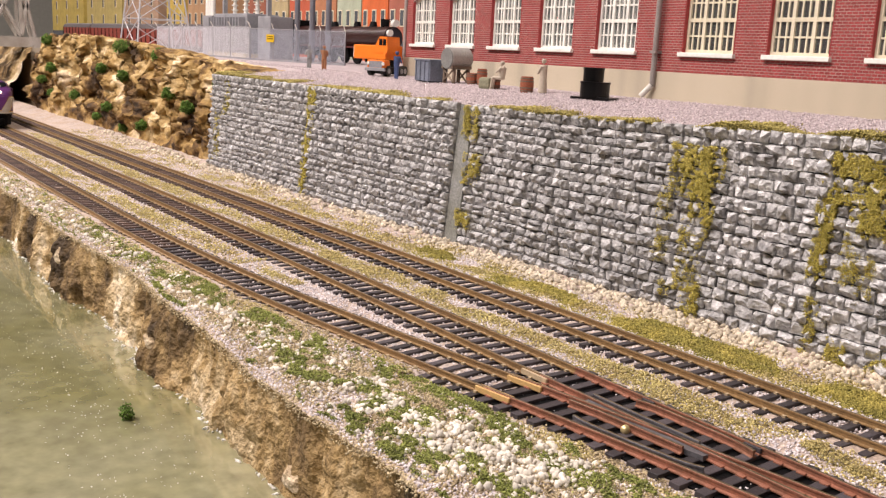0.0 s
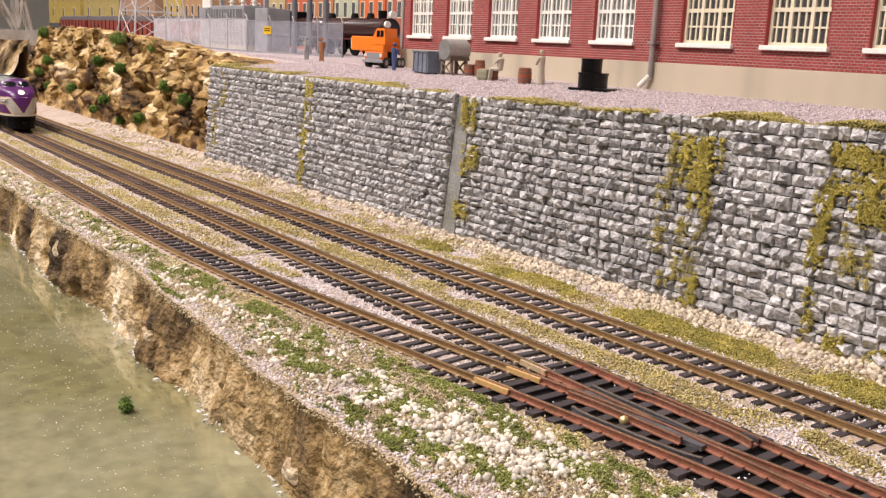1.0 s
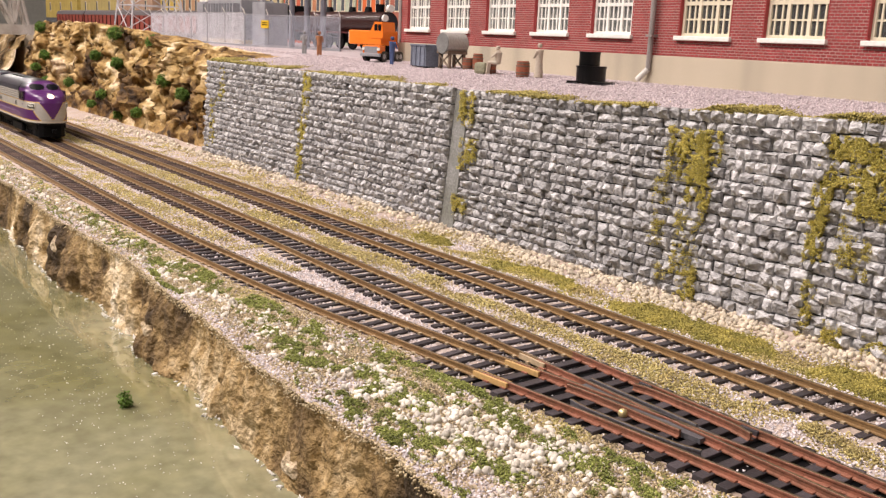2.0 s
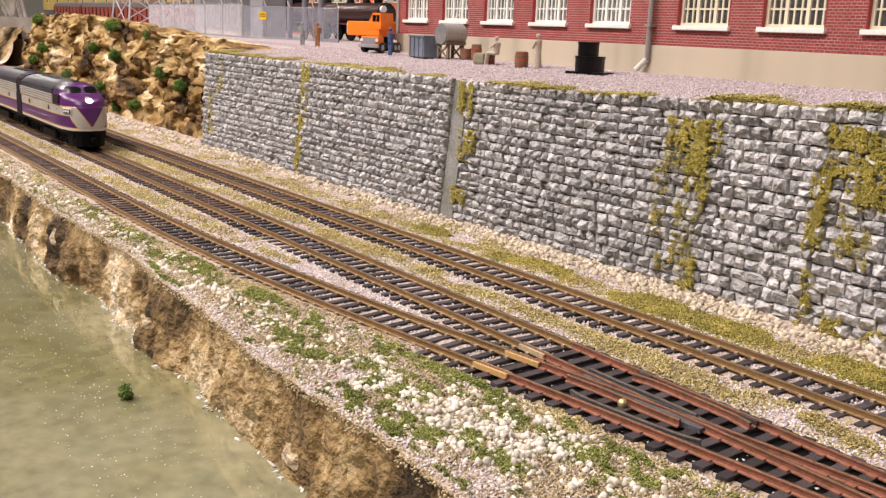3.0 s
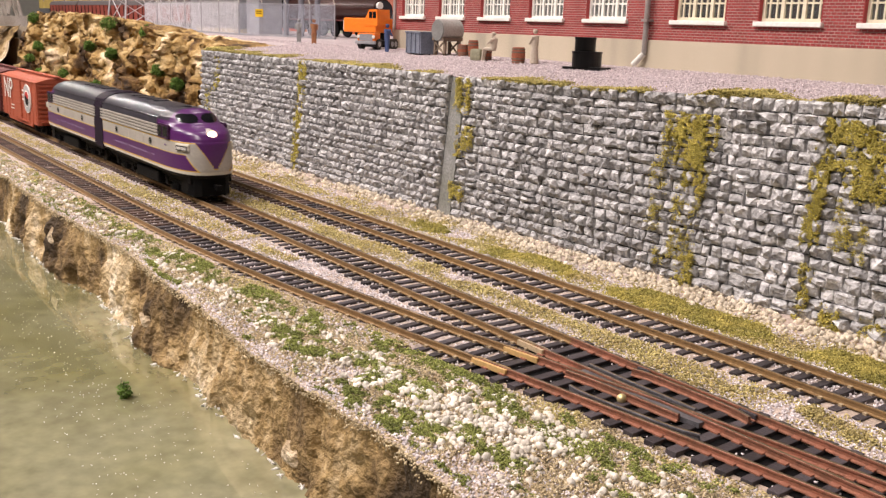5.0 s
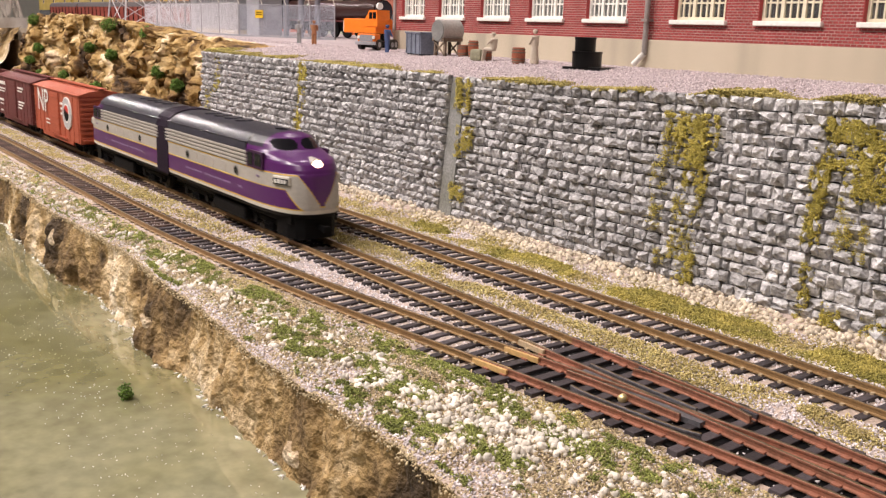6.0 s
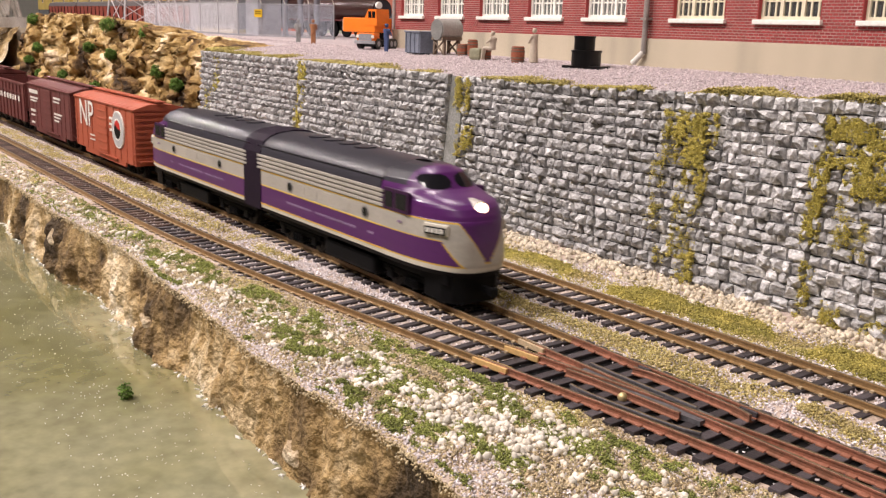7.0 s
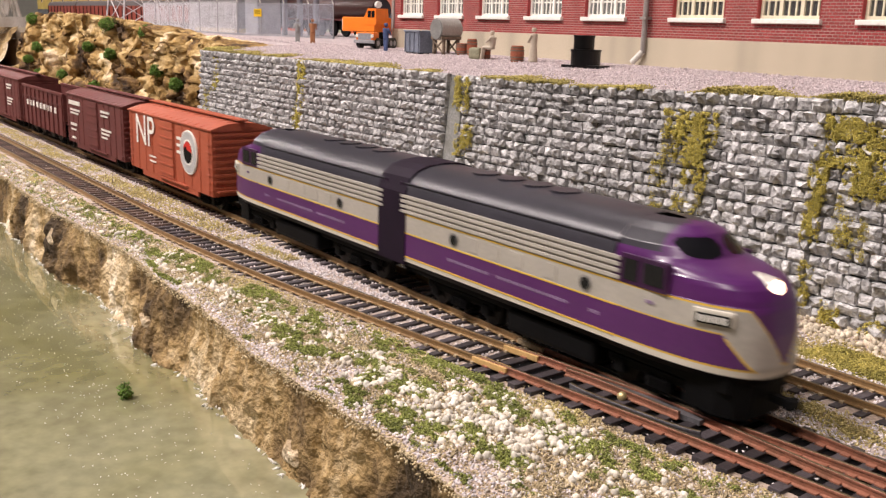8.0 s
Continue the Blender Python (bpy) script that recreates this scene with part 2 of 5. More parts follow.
def scatter(name, places, sizes, shapes, material, label="", category="", parent=None, full=True, smooth=False, kind="stuff"):
    """Joins many small lumps at places (mm) into one mesh."""
    places, sizes = np.asarray(places, float), np.asarray(sizes, float)
    pick = rng.integers(0, len(shapes), len(places))
    VV, FF, off = [], [], 0
    for k, (V, F) in enumerate(shapes):
        p, s = places[pick == k], sizes[pick == k]
        if not len(p):
            continue
        R = turns(len(p), full)
        s = s.reshape(len(p), -1, 1) if s.ndim == 1 else s[:, None, :]
        W = np.einsum("nij,nvj->nvi", R, V[None] * s) + p[:, None, :]
        VV.append(W.reshape(-1, 3))
        FF.append((F[None] + (np.arange(len(p)) * len(V))[:, None, None]).reshape(-1, 3) + off)
        off += len(p) * len(V)
    V, F = np.concatenate(VV) * S, np.concatenate(FF)
    me = bpy.data.meshes.new(name)
    me.vertices.add(len(V))
    me.vertices.foreach_set("co", V.ravel())
    me.loops.add(F.size)
    me.loops.foreach_set("vertex_index", F.ravel().astype(np.int32))
    me.polygons.add(len(F))
    me.polygons.foreach_set("loop_start", np.arange(0, F.size, 3, dtype=np.int32))
    if smooth:
        me.polygons.foreach_set("use_smooth", np.ones(len(F), bool))
    me.update(calc_edges=True)
    me.validate()
    me.materials.append(material)
    ob = new(name, me)
    ob.parent = parent
    return tagged(ob, label, category, kind=kind)


GRAINS = [lump(0, 0.4) for _ in range(6)]


def crumb():
    V = np.array([(1, 1, 1), (1, -1, -1), (-1, 1, -1), (-1, -1, 1)], float) * 0.75
    return V * (1 + rng.uniform(-0.35, 0.35, V.shape)) * (0.55, 0.55, 1.5), np.array([[0, 1, 2], [0, 3, 1], [0, 2, 3], [1, 3, 2]])


CRUMBS = [crumb() for _ in range(6)]


# ---------------------------------------------------------------- lie of the land (mm)
A_PATH = ((-2600, 167.3), (-520, 167.3), (-450, 168.8), (-388, 172.6), (-337, 176.8), (-300, 181), (-237, 189.3), (-189, 196), (-141, 201.5), (-111, 205), (-60, 210), (0, 213.2), (60, 214.2), (260, 214.2))
B_PATH = ((-2600, 217.4), (-420, 217.4), (-250, 216.2), (-110, 214.4), (260, 214.2))
C_PATH = ((-2600, 264.8), (260, 264.8))


def y_on(path, x):
    return float(np.interp(x, [p[0] for p in path], [p[1] for p in path]))


def smooth_path(path, x0, x1, step=12.0):
    xs = np.arange(x0, x1 + 0.1, step)
    fine = np.array([np.mean([y_on(path, x + d) for d in np.linspace(-28, 28, 9)]) for x in xs])
    return xs, fine


def ground_z(x, y):
    bed = -3.6 + 0.7 * fbm(x * 0.02, y * 0.05) + 0.35 * fbm(x * 0.15, y * 0.15, 3)
    shoulder = max(0.0, (150 - y) / 24.0)
    bed -= 1.6 * shoulder * shoulder
    if x < -250:
        bed += 1.5 * max(0.0, min(1.0, 1.8 - abs(y - y_on(A_PATH, x) + 15) / 4.5))
    bed += 4.5 * max(0.0, min(1.0, (y - 296) / 22.0)) ** 1.5
    return bed


def edge_y(x):
    return 133.0 - 8.0 * min(1.0, max(0.0, (x + 330) / 130.0)) + 3.5 * fbm(x * 0.008, 3.1) + 2.0 * fbm(x * 0.05, 7.7)


def sheet(name, xs, vs, fn, material, label, category, smooth=True, kind="structure"):
    bm = bmesh.new()
    grid = [[bm.verts.new(fn(x, v)) for v in vs] for x in xs]
    for a, b in zip(grid, grid[1:]):
        for i in range(len(vs) - 1):
            bm.faces.new((a[i], b[i], b[i + 1], a[i + 1]))
    bmesh.ops.recalc_face_normals(bm, faces=bm.faces)
    ob = part(name, bm, material, smooth=smooth)
    return tagged(ob, label, category, kind=kind)


XS = np.concatenate([np.arange(-2600, -800, 12), np.arange(-800, 300, 4)])
sheet("ground", XS, np.linspace(0, 1, 56), lambda x, v: (x, edge_y(x) + v * (326 - edge_y(x)), ground_z(x, edge_y(x) + v * (326 - edge_y(x)))),
      BALLAST, "grey-pink ballast track bed with dry grass between the rails", "ground")

WATER_Z = -36.0


def bank_pt(x, v):
    top = edge_y(x)
    z0 = ground_z(x, top)
    z = z0 + (WATER_Z - 3 - z0) * v
    out = 4.5 * v ** 1.3 - 1.0
    fade = min(1.0, v * 3.2)
    strata = math.sin(z * 0.55 + 5.0 * fbm(x * 0.03, z * 0.02, 3.0) + x * 0.01)
    rough = 1.1 * fbm(x * 0.45, z * 0.12, 14.0) + 6.0 * fbm(x * 0.02, z * 0.016, 5.0) + 6.0 * abs(fbm(x * 0.05, z * 0.016, 9.0)) + 2.2 * abs(fbm(x * 0.16, z * 0.05, 2.0)) + 0.5 * strata - 2.0
    y = top - out - fade * max(rough, -0.8)
    # a second, smaller crumbling that also follows the depth of the face
    a, b, c = (fbm(x * 0.11 + k, z * 0.10, y * 0.13 + k) for k in (0.0, 17.0, 31.0))
    return (x + 2.2 * fade * a, y - 1.6 * fade * b, z + 1.7 * fade * c)


bank = sheet("bank", np.concatenate([np.arange(-2600, -800, 12), np.arange(-800, 0, 1.6)]), np.linspace(0, 1, 34), bank_pt, BANK, "brown cast rock bank falling to still water", "bank", smooth=True)

# still resin water; its pale tint patches put milky reflections into the colour
WATER = mat("resin_water", (0.19, 0.178, 0.074), 0.06, var=0.36, scale=9, tint=(0.36, 0.35, 0.24), fine=130, bump=0.006, dist=0.001, spec=0.8, coat=1.0)
part("water", boxed(-4300, 300, -500, 170, WATER_Z - 6, WATER_Z), WATER)
tagged(bpy.data.objects["water"], "still glossy olive green resin water, pale reflections in its colour", "water", kind="structure")

# ---------------------------------------------------------------- tracks
def rail_bm(xs, ys, off, z=0.0):
    prof = ((-1.05, -2.5), (1.05, -2.5), (1.05, -2.15), (0.32, -1.85), (0.32, -0.8), (0.52, -0.65), (0.52, -0.08), (0.42, 0), (-0.42, 0), (-0.52, -0.08), (-0.52, -0.65), (-0.32, -0.8), (-0.32, -1.85), (-1.05, -2.15))
    sl = np.gradient(ys, xs)
    bm = bmesh.new()
    loft(bm, [[(x - (off + o) * s / math.hypot(1, s), y + (off + o) / math.hypot(1, s), h + z) for o, h in prof] for x, y, s in zip(xs, ys, sl)])
    for f in bm.faces:
        if f.normal.z > 0.9 and f.calc_center_median().z > z - 0.12:
            f.material_index = 1
    return bm


def rail_part(name, bm, material, parent):
    ob = part(name, bm, material, parent)
    ob.data.materials.append(RAILTOP)
    return ob


def tie_mesh(material, length=29.0, width=3.0):
    bm = bmesh.new()
    box(bm, -width / 2, width / 2, -length / 2, length / 2, -4.6, -2.45, bevel=0.22)
    for side in (-8.25, 8.25):
        for d in (-1.75, 1.75):
            box(bm, -0.6, 0.6, side + d - 0.55, side + d + 0.55, -2.5, -1.75)
    for f in bm.faces:
        if f.calc_center_median().z > -2.44 and abs(abs(f.calc_center_median().y) - 8.25) < 2.5 and f.calc_center_median().z > -2.4:
            f.material_index = 1
    me = mesh_of("tie", bm, material)
    me.materials.append(SPIKE)
    return me


TIES = {}


def track(label, path, x0, x1, ties=True, rail_material=RAIL):
    t = thing("railway_track", at(0, 0, 0), label, "railway track", "parallel tracks")
    xs, ys = smooth_path(path, x0, x1)
    for off in (-8.25, 8.25):
        rail_part("rail", rail_bm(xs, ys, off), rail_material, t)
    if "near" not in TIES:
        TIES["near"], TIES["far"] = tie_mesh(TIE), tie_mesh(TIE_DUSTY)
    n = 0
    x = x1 - 3
    while ties and x > max(x0, x1 - 1560):
        s = (y_on(path, x + 6) - y_on(path, x - 6)) / 12
        part("tie", TIES["near" if x > -470 + rng.normal(0, 50) else "far"], None, t, m=at(x + rng.normal(0, 0.15), y_on(path, x), 0, 0, 0, math.degrees(math.atan(s)) + rng.normal(0, 0.6)))
        x -= 7.27
        n += 1
    return t


track("brown-railed model track beside the stone retaining wall", C_PATH, -2600, 60)
track("brown-railed model track that the purple train runs on", B_PATH, -2600, -224)
track("brown-railed model siding track running into the turnout", A_PATH, -2600, -224)


FROG = mat("frog_grey", (0.16, 0.155, 0.165), 0.5, metal=0.3, var=0.35, scale=150, tint=(0.09, 0.085, 0.09))
JOINER = mat("joiner_tan", (0.62, 0.40, 0.16), 0.5, var=0.2, scale=150)


def turnout():
    """Rails past the frog share long ties and converge to the right."""
    t = thing("railway_turnout", at(0, 0, 0), "model turnout with rusty red rails, dark frog and long black ties", "railway turnout")
    bx, by = smooth_path(B_PATH, -224, 200, 8)
    ax, ay = smooth_path(A_PATH, -224, 200, 8)
    rail_part("stock_rail", rail_bm(bx, by, 8.25), RAIL_RED, t)
    rail_part("stock_rail", rail_bm(ax, ay, -8.25), RAIL_RED, t)
    k = [i for i, x in enumerate(bx) if x < 10]
    rail_part("closure_rail", rail_bm(bx[k], by[k], -8.25), RAIL_RED, t)
    rail_part("closure_rail", rail_bm(ax[k], ay[k], 8.25), RAIL_RED, t)
    gx = np.linspace(-191, -146, 12)
    flare = 1.7 * np.abs(np.linspace(-1, 1, 12)) ** 5
    rail_part("guard_rail", rail_bm(gx, np.array([y_on(B_PATH, x) for x in gx]) + 5.6 - flare, 0), RAIL_RED, t)
    rail_part("guard_rail", rail_bm(gx, np.array([y_on(A_PATH, x) for x in gx]) - 5.6 + flare, 0), FROG, t)
    # grey wing rails bent away from the point, and the casting that carries them
    wx = np.linspace(-201, -158, 12)
    bend = np.clip((wx + 190) / 32, 0, 1) * 4.4
    rail_part("wing_rail", rail_bm(wx, np.array([y_on(B_PATH, x) for x in wx]) - 8.25 + 2.9 + 0.1 * bend, 0, 0.1), FROG, t)
    rail_part("wing_rail", rail_bm(wx, np.array([y_on(A_PATH, x) for x in wx]) + 8.25 - 2.9 - 0.5 * bend, 0, 0.1), RAIL_RED, t)
    bm = bmesh.new()
    loft(bm, [[(x, (y_on(A_PATH, x) + y_on(B_PATH, x)) / 2 + w, z) for w, z in ((-h, -2.5), (h, -2.5), (h, -0.9), (-h, -0.9))] for x, h in ((-200, 2.6), (-188, 2.2), (-172, 3.2), (-160, 4.0), (-152, 3.4))])
    part("frog", bm, FROG, t, "dull grey frog casting")
    for x_, y_, m_, l_ in ((-222, y_on(A_PATH, -222) + 8.25, JOINER, 15), (-219, y_on(A_PATH, -219) - 8.25, JOINER, 15), (-226, y_on(B_PATH, -226) - 8.25, SPIKE, 13), (-189, y_on(B_PATH, -189) + 8.25, TIE, 5), (-149, y_on(B_PATH, -149) + 8.25, TIE, 6)):
        turn = math.degrees(math.atan2(y_on(A_PATH, x_ + 5) - y_on(A_PATH, x_ - 5), 10)) if y_ < 205 else 0
        bm = bmesh.new()
        box(bm, -l_ / 2, l_ / 2, -1.5, -0.5, -2.3, -0.3, bevel=0.25)
        box(bm, -l_ / 2, l_ / 2, 0.5, 1.5, -2.3, -0.3, bevel=0.25)
        part("rail_joiner", bm, m_, t, "tan plastic rail joiner" if l_ > 10 else "black plastic check block", m=at(x_, y_, 0, 0, 0, turn))
    bm = bmesh.new()
    bmesh.ops.create_uvsphere(bm, u_segments=14, v_segments=10, radius=1.5, matrix=Matrix.Translation((-177, 199.6, -1.3)))
    part("pin_head", bm, mat("brass_pin", (0.75, 0.6, 0.3), 0.35, metal=0.6), t, "small brass pin head", smooth=True)
    # Web is blacker than the ties, to stand for shade in the gaps.
    bm = bmesh.new()
    loft(bm, [[(x, y, z) for y, z in ((y_on(A_PATH, x) - 11.5, -4.6), (y_on(A_PATH, x) - 11.5, -3.25), (y_on(B_PATH, x) + 11.5, -3.25), (y_on(B_PATH, x) + 11.5, -4.6))] for x in np.arange(-224, 201, 16)])
    part("base_web", bm, BLACK, t, "black plastic base, also the shade between the long ties")
    chair = mesh_of("rail_chair", boxed(-1.3, 1.3, -2.1, 2.1, -2.3, -1.75, bevel=0.15), RAIL_RED)
    x = -220.0
    while x < 190:
        ya, yb = y_on(A_PATH, x) - 14.5, y_on(B_PATH, x) + 14.5
        key = round((yb - ya) / 2) * 2
        if key not in TIES:
            TIES[key] = mesh_of("tie", boxed(-1.75, 1.75, -key / 2, key / 2, -5.0, -2.2, bevel=0.25), TIE)
        part("tie", TIES[key], None, t, m=at(x, (ya + yb) / 2, 0, 0, 0, 2.5 + rng.normal(0, 0.5)))
        for yr in (y_on(A_PATH, x) - 8.25, y_on(A_PATH, x) + 8.25, y_on(B_PATH, x) - 8.25, y_on(B_PATH, x) + 8.25):
            part("rail_chair", chair, None, t, m=at(x, yr + rng.normal(0, 0.1), 0, 0, 0, rng.normal(2.5, 1.0)))
        x += 7.27
    return t


turnout()

# ---------------------------------------------------------------- retaining wall
WALL_Y, BATTER, WALL_TOP = 316.0, 0.075, 79.6


def wall_top(x):
    """The coping climbs a little towards the near end."""
    return 78.0 + 0.03 * max(0.0, min(x, 40) + 330)


def wall_y(h):
    return WALL_Y + BATTER * (h + 4)


def block_mesh(i):
    """A split-faced block, unit size, face towards -y: a crisp rim and a few broad tilted facets."""
    bm = bmesh.new()
    pos = (-0.5, -0.27, 0.25, 0.5)
    tilt = rng.uniform(-0.30, 0.30), rng.uniform(-0.12, 0.42)
    ridge = rng.uniform(-0.16, 0.30)
    g = []
    for a in range(4):
        col = []
        for b in range(4):
            u, w = pos[a], pos[b]
            inner = a in (1, 2) and b in (1, 2)
            u += rng.uniform(-0.035, 0.035) * (3.2 if inner else 1)
            w += rng.uniform(-0.045, 0.045) * (1.5 if inner else 1)
            if inner:
                w = ridge + (-0.22 if b == 1 else 0.10) + rng.uniform(-0.08, 0.08)
            d = -0.50 - rng.uniform(0, 0.12)
            if inner:
                d = -0.76 - rng.uniform(0, 0.55)
            col.append(bm.verts.new((u, d + tilt[0] * u * 1.2 - tilt[1] * w * 0.9, w)))
        g.append(col)
    for a in range(3):
        for b in range(3):
            q = (g[a][b], g[a + 1][b], g[a + 1][b + 1], g[a][b + 1])
            if rng.random() < 0.5:
                bm.faces.new(q[:3])
                bm.faces.new((q[0], q[2], q[3]))
            else:
                bm.faces.new((q[0], q[1], q[3]))
                bm.faces.new(q[1:])
    rim = [g[a][0] for a in range(4)] + [g[3][b] for b in range(1, 4)] + [g[a][3] for a in range(2, -1, -1)] + [g[0][b] for b in range(2, 0, -1)]
    back = [bm.verts.new((v.co.x * 1.03, 0.6, v.co.z * 1.03)) for v in rim]
    for i in range(len(rim)):
        j = (i + 1) % len(rim)
        bm.faces.new((rim[j], rim[i], back[i], back[j]))
    bmesh.ops.recalc_face_normals(bm, faces=bm.faces)
    me = bpy.data.meshes.new("stone")
    bm.to_mesh(me)
    bm.free()
    me.materials.append(STONE)
    return me


BLOCKS = [block_mesh(i) for i in range(24)]
PANELS = ((-790, -609, 0), (-607, -431, 0), (-419, -241.2, 2.0), (-240.4, -195.2, 0.5), (-194.6, 80, 1.2))


def retaining_wall():
    w = thing("wall_retaining", at(0, 0, 0), "grey cut-stone retaining wall with mossy seams", "wall", kind="structure")
    bm = bmesh.new()
    loft(bm, [[(x, wall_y(z) + d, z) for d, z in ((1.5, -8), (1.5, wall_top(x) - 0.6), (22, wall_top(x) - 0.6), (22, -8))] for x in (-792, -330, 40, 80)])
    part("backing", bm, MORTAR, w)
    far = []
    for x0, x1, back in PANELS:
        rows_h = rng.uniform(0.82, 1.2, 18)
        rows_h[-1] = 1.1
        rows_h *= (WALL_TOP + 5.6) / rows_h.sum()
        z = -5.0
        for row, h in enumerate(rows_h):
            top = row == len(rows_h) - 1
            x = x0 + (0 if row % 2 else rng.uniform(-4, 0))
            while x < x1 - 1:
                l = rng.uniform(3.4, 7.4) if rng.random() < 0.9 else rng.uniform(7.5, 11)
                if top:
                    l = rng.uniform(4.2, 7.5)
                a, b = max(x, x0), min(x + l, x1)
                if x1 - b < 3:
                    b = x1
                if b - a > 2:
                    parts_ = [(z, h)]
                    if h > 5.2 and rng.random() < 0.25 and not top:
                        parts_ = [(z, h * 0.5), (z + h * 0.5, h * 0.5)]
                    k_ = (wall_top((a + b) / 2) + 5) / (WALL_TOP + 5)
                    for zz, hh in parts_:
                        zz, hh = -5 + (zz + 5) * k_, hh * k_
                        m = Matrix.LocRotScale(Vector(((a + b) / 2, wall_y(zz + hh / 2) + back + rng.uniform(-0.5, 0.5) - (0.6 if top else 0), zz + hh / 2)) * S,
                                               Euler((-BATTER + rng.normal(0, 0.06), rng.normal(0, 0.04), rng.normal(0, 0.08))),
                                               Vector(((b - a) * 0.925, 2.9 * rng.uniform(0.7, 1.4), hh * 0.93)) * S)
                        far.append((a, m, BLOCKS[rng.integers(len(BLOCKS))]))
                x = b if b < x1 else x1
            z += h
    near = sorted([f for f in far if -345 < f[0] < -150], key=lambda f: -f[0])[:300]
    picked = {id(f) for f in near}
    for _, m, me in near:
        part("stone", me, None, w, m=m)
    VV, FF, off = [], [], 0
    cache = {}
    for f in far:
        if id(f) in picked:
            continue
        _, m, me = f
        if me not in cache:
            cache[me] = (np.array([v.co[:] for v in me.vertices]), [tuple(p.vertices) for p in me.polygons])
        V, F = cache[me]
        M = np.array(m)
        VV.append(V @ M[:3, :3].T + M[:3, 3])
        FF += [tuple(i + off for i in p) for p in F]
        off += len(V)
    me = bpy.data.meshes.new("stone_courses")
    me.from_pydata(np.concatenate(VV).tolist(), [], FF)
    me.materials.append(STONE)
    tagged(part("stone_courses", me, None, w), "courses of grey split-faced stones", kind="stuff")
    # smooth pilaster between two wall panels
    bm = bmesh.new()
    loft(bm, [[(x, wall_y(z) + d, z) for d, z in ((-1.5, -6), (0.5, wall_top(-425) - 0.4), (10, wall_top(-425) - 0.4), (10, -6))] for x in (-430.5, -425, -419)])
    part("pilaster", bm, mat("pilaster_plaster", (0.28, 0.28, 0.27), 0.9, var=0.45, scale=50, tint=(0.17, 0.17, 0.14)), w, "smooth grey plaster strip between panels")
    return w


# ---------------------------------------------------------------- upper terrace
def terrace_z(x, y):
    rise = wall_top(x) - 0.4 + (84.9 - wall_top(x)) * min(1.0, max(0.0, (y - 320) / 110.0)) + 3 * min(1.0, max(0.0, (-600 - x) / 400.0))
    rise -= 12 * min(1.0, max(0.0, (405 - y) / 30.0)) * min(1.0, max(0.0, (-784 - x) / 12.0))
    return rise + 0.5 * fbm(x * 0.03, y * 0.03) + 0.25 * fbm(x * 0.2, y * 0.2, 4)


TERRACE = mat("terrace_gravel", (0.43, 0.365, 0.37), 0.92, var=0.35, scale=40, tint=(0.34, 0.285, 0.285), fine=600, bump=0.8, dist=0.001)
sheet("terrace", np.concatenate([np.arange(-4300, -900, 30), np.arange(-900, 300, 6)]), np.concatenate([np.linspace(323.0, 480, 40), np.linspace(500, 1500, 20)]),
      lambda x, y: (x, max(y, 323.0 + 36 * min(1.0, max(0.0, (-782 - x) / 10.0))), terrace_z(x, y)), TERRACE, "pale lilac-grey gravel yard above the wall", "ground")

# rock face left of the wall
def cliff_pt(x, v):
    u = min(1.0, max(0.0, (-775 - x) / 620.0))
    top = 80 + 26 * math.sin(min(1.0, u * 1.15) * 1.7) + 3 * fbm(x * 0.02, 1.0)
    end = max(0.0, (-1440 - x) / 90.0)
    top -= 60 * end * end
    base_y = 318 + 6 * fbm(x * 0.01, 4.0) + 60 * end * end
    if v < 0.72:
        k = v / 0.72
        z, y = -6 + (top + 6) * (k ** 0.92), base_y + 14 * k * k
    else:
        k = (v - 0.72) / 0.28
        z, y = top + (84 - top) * k * k, base_y + 14 + 75 * k
    f = min(1, v * 6) * (1 if v < 0.72 else 1 - 0.8 * (v - 0.72) / 0.28)
    r = 11 * fbm(x * 0.014, z * 0.02, 2.0) + 9 * abs(fbm(x * 0.032, z * 0.022, 8.0)) - 6
    for q, amp in ((0.030, 9.0), (0.075, 4.5), (0.17, 1.8)):
        wx, wz = x + 9 * fbm(x * 0.03, z * 0.03, q * 90), z + 7 * fbm(x * 0.03, z * 0.03, 40 + q * 90)
        d = noise.voronoi(Vector((wx * q, wz * q * 0.85, q * 60)))[0]
        r += amp * (min(1.0, (d[1] - d[0]) * 2.4) - 0.45)
    r += 1.2 * fbm(x * 0.25, z * 0.2, 3.0)
    y = y - f * r + 3
    a, b, c = (fbm(x * 0.06 + k, z * 0.07, y * 0.08 + k) for k in (0.0, 17.0, 31.0))
    a2, c2 = (abs(fbm(x * 0.17 + k, z * 0.17, y * 0.2 + k)) for k in (5.0, 23.0))
    return (x + f * (10 * a + 3.2 * a2), y - f * 6 * b, z + f * (4.5 * c - 2.4 * c2))


sheet("cliff", np.arange(-1590, -772, 2.4), np.linspace(0, 1, 84), cliff_pt, ROCK, "tan cast plaster rock face dotted with green tufts", "rock face", smooth=True)

# ---------------------------------------------------------------- brick factory
BD = -4.76
FACT = at(-401, 447, 0, 0, 0, BD)     # its x axis runs along the front, y points into it
Z_BASE, Z_BRICK, Z_SILL, Z_TOP = 76.0, 101.2, 113.0, 215.0
WIN_L = (-309, -246.5, -184, -121.5, -58, 22.2, 84.6, 147.3, 210)
WIN_W, WIN_H = 40.0, 41.0
BR_L, BR_H = 3.3, 1.55


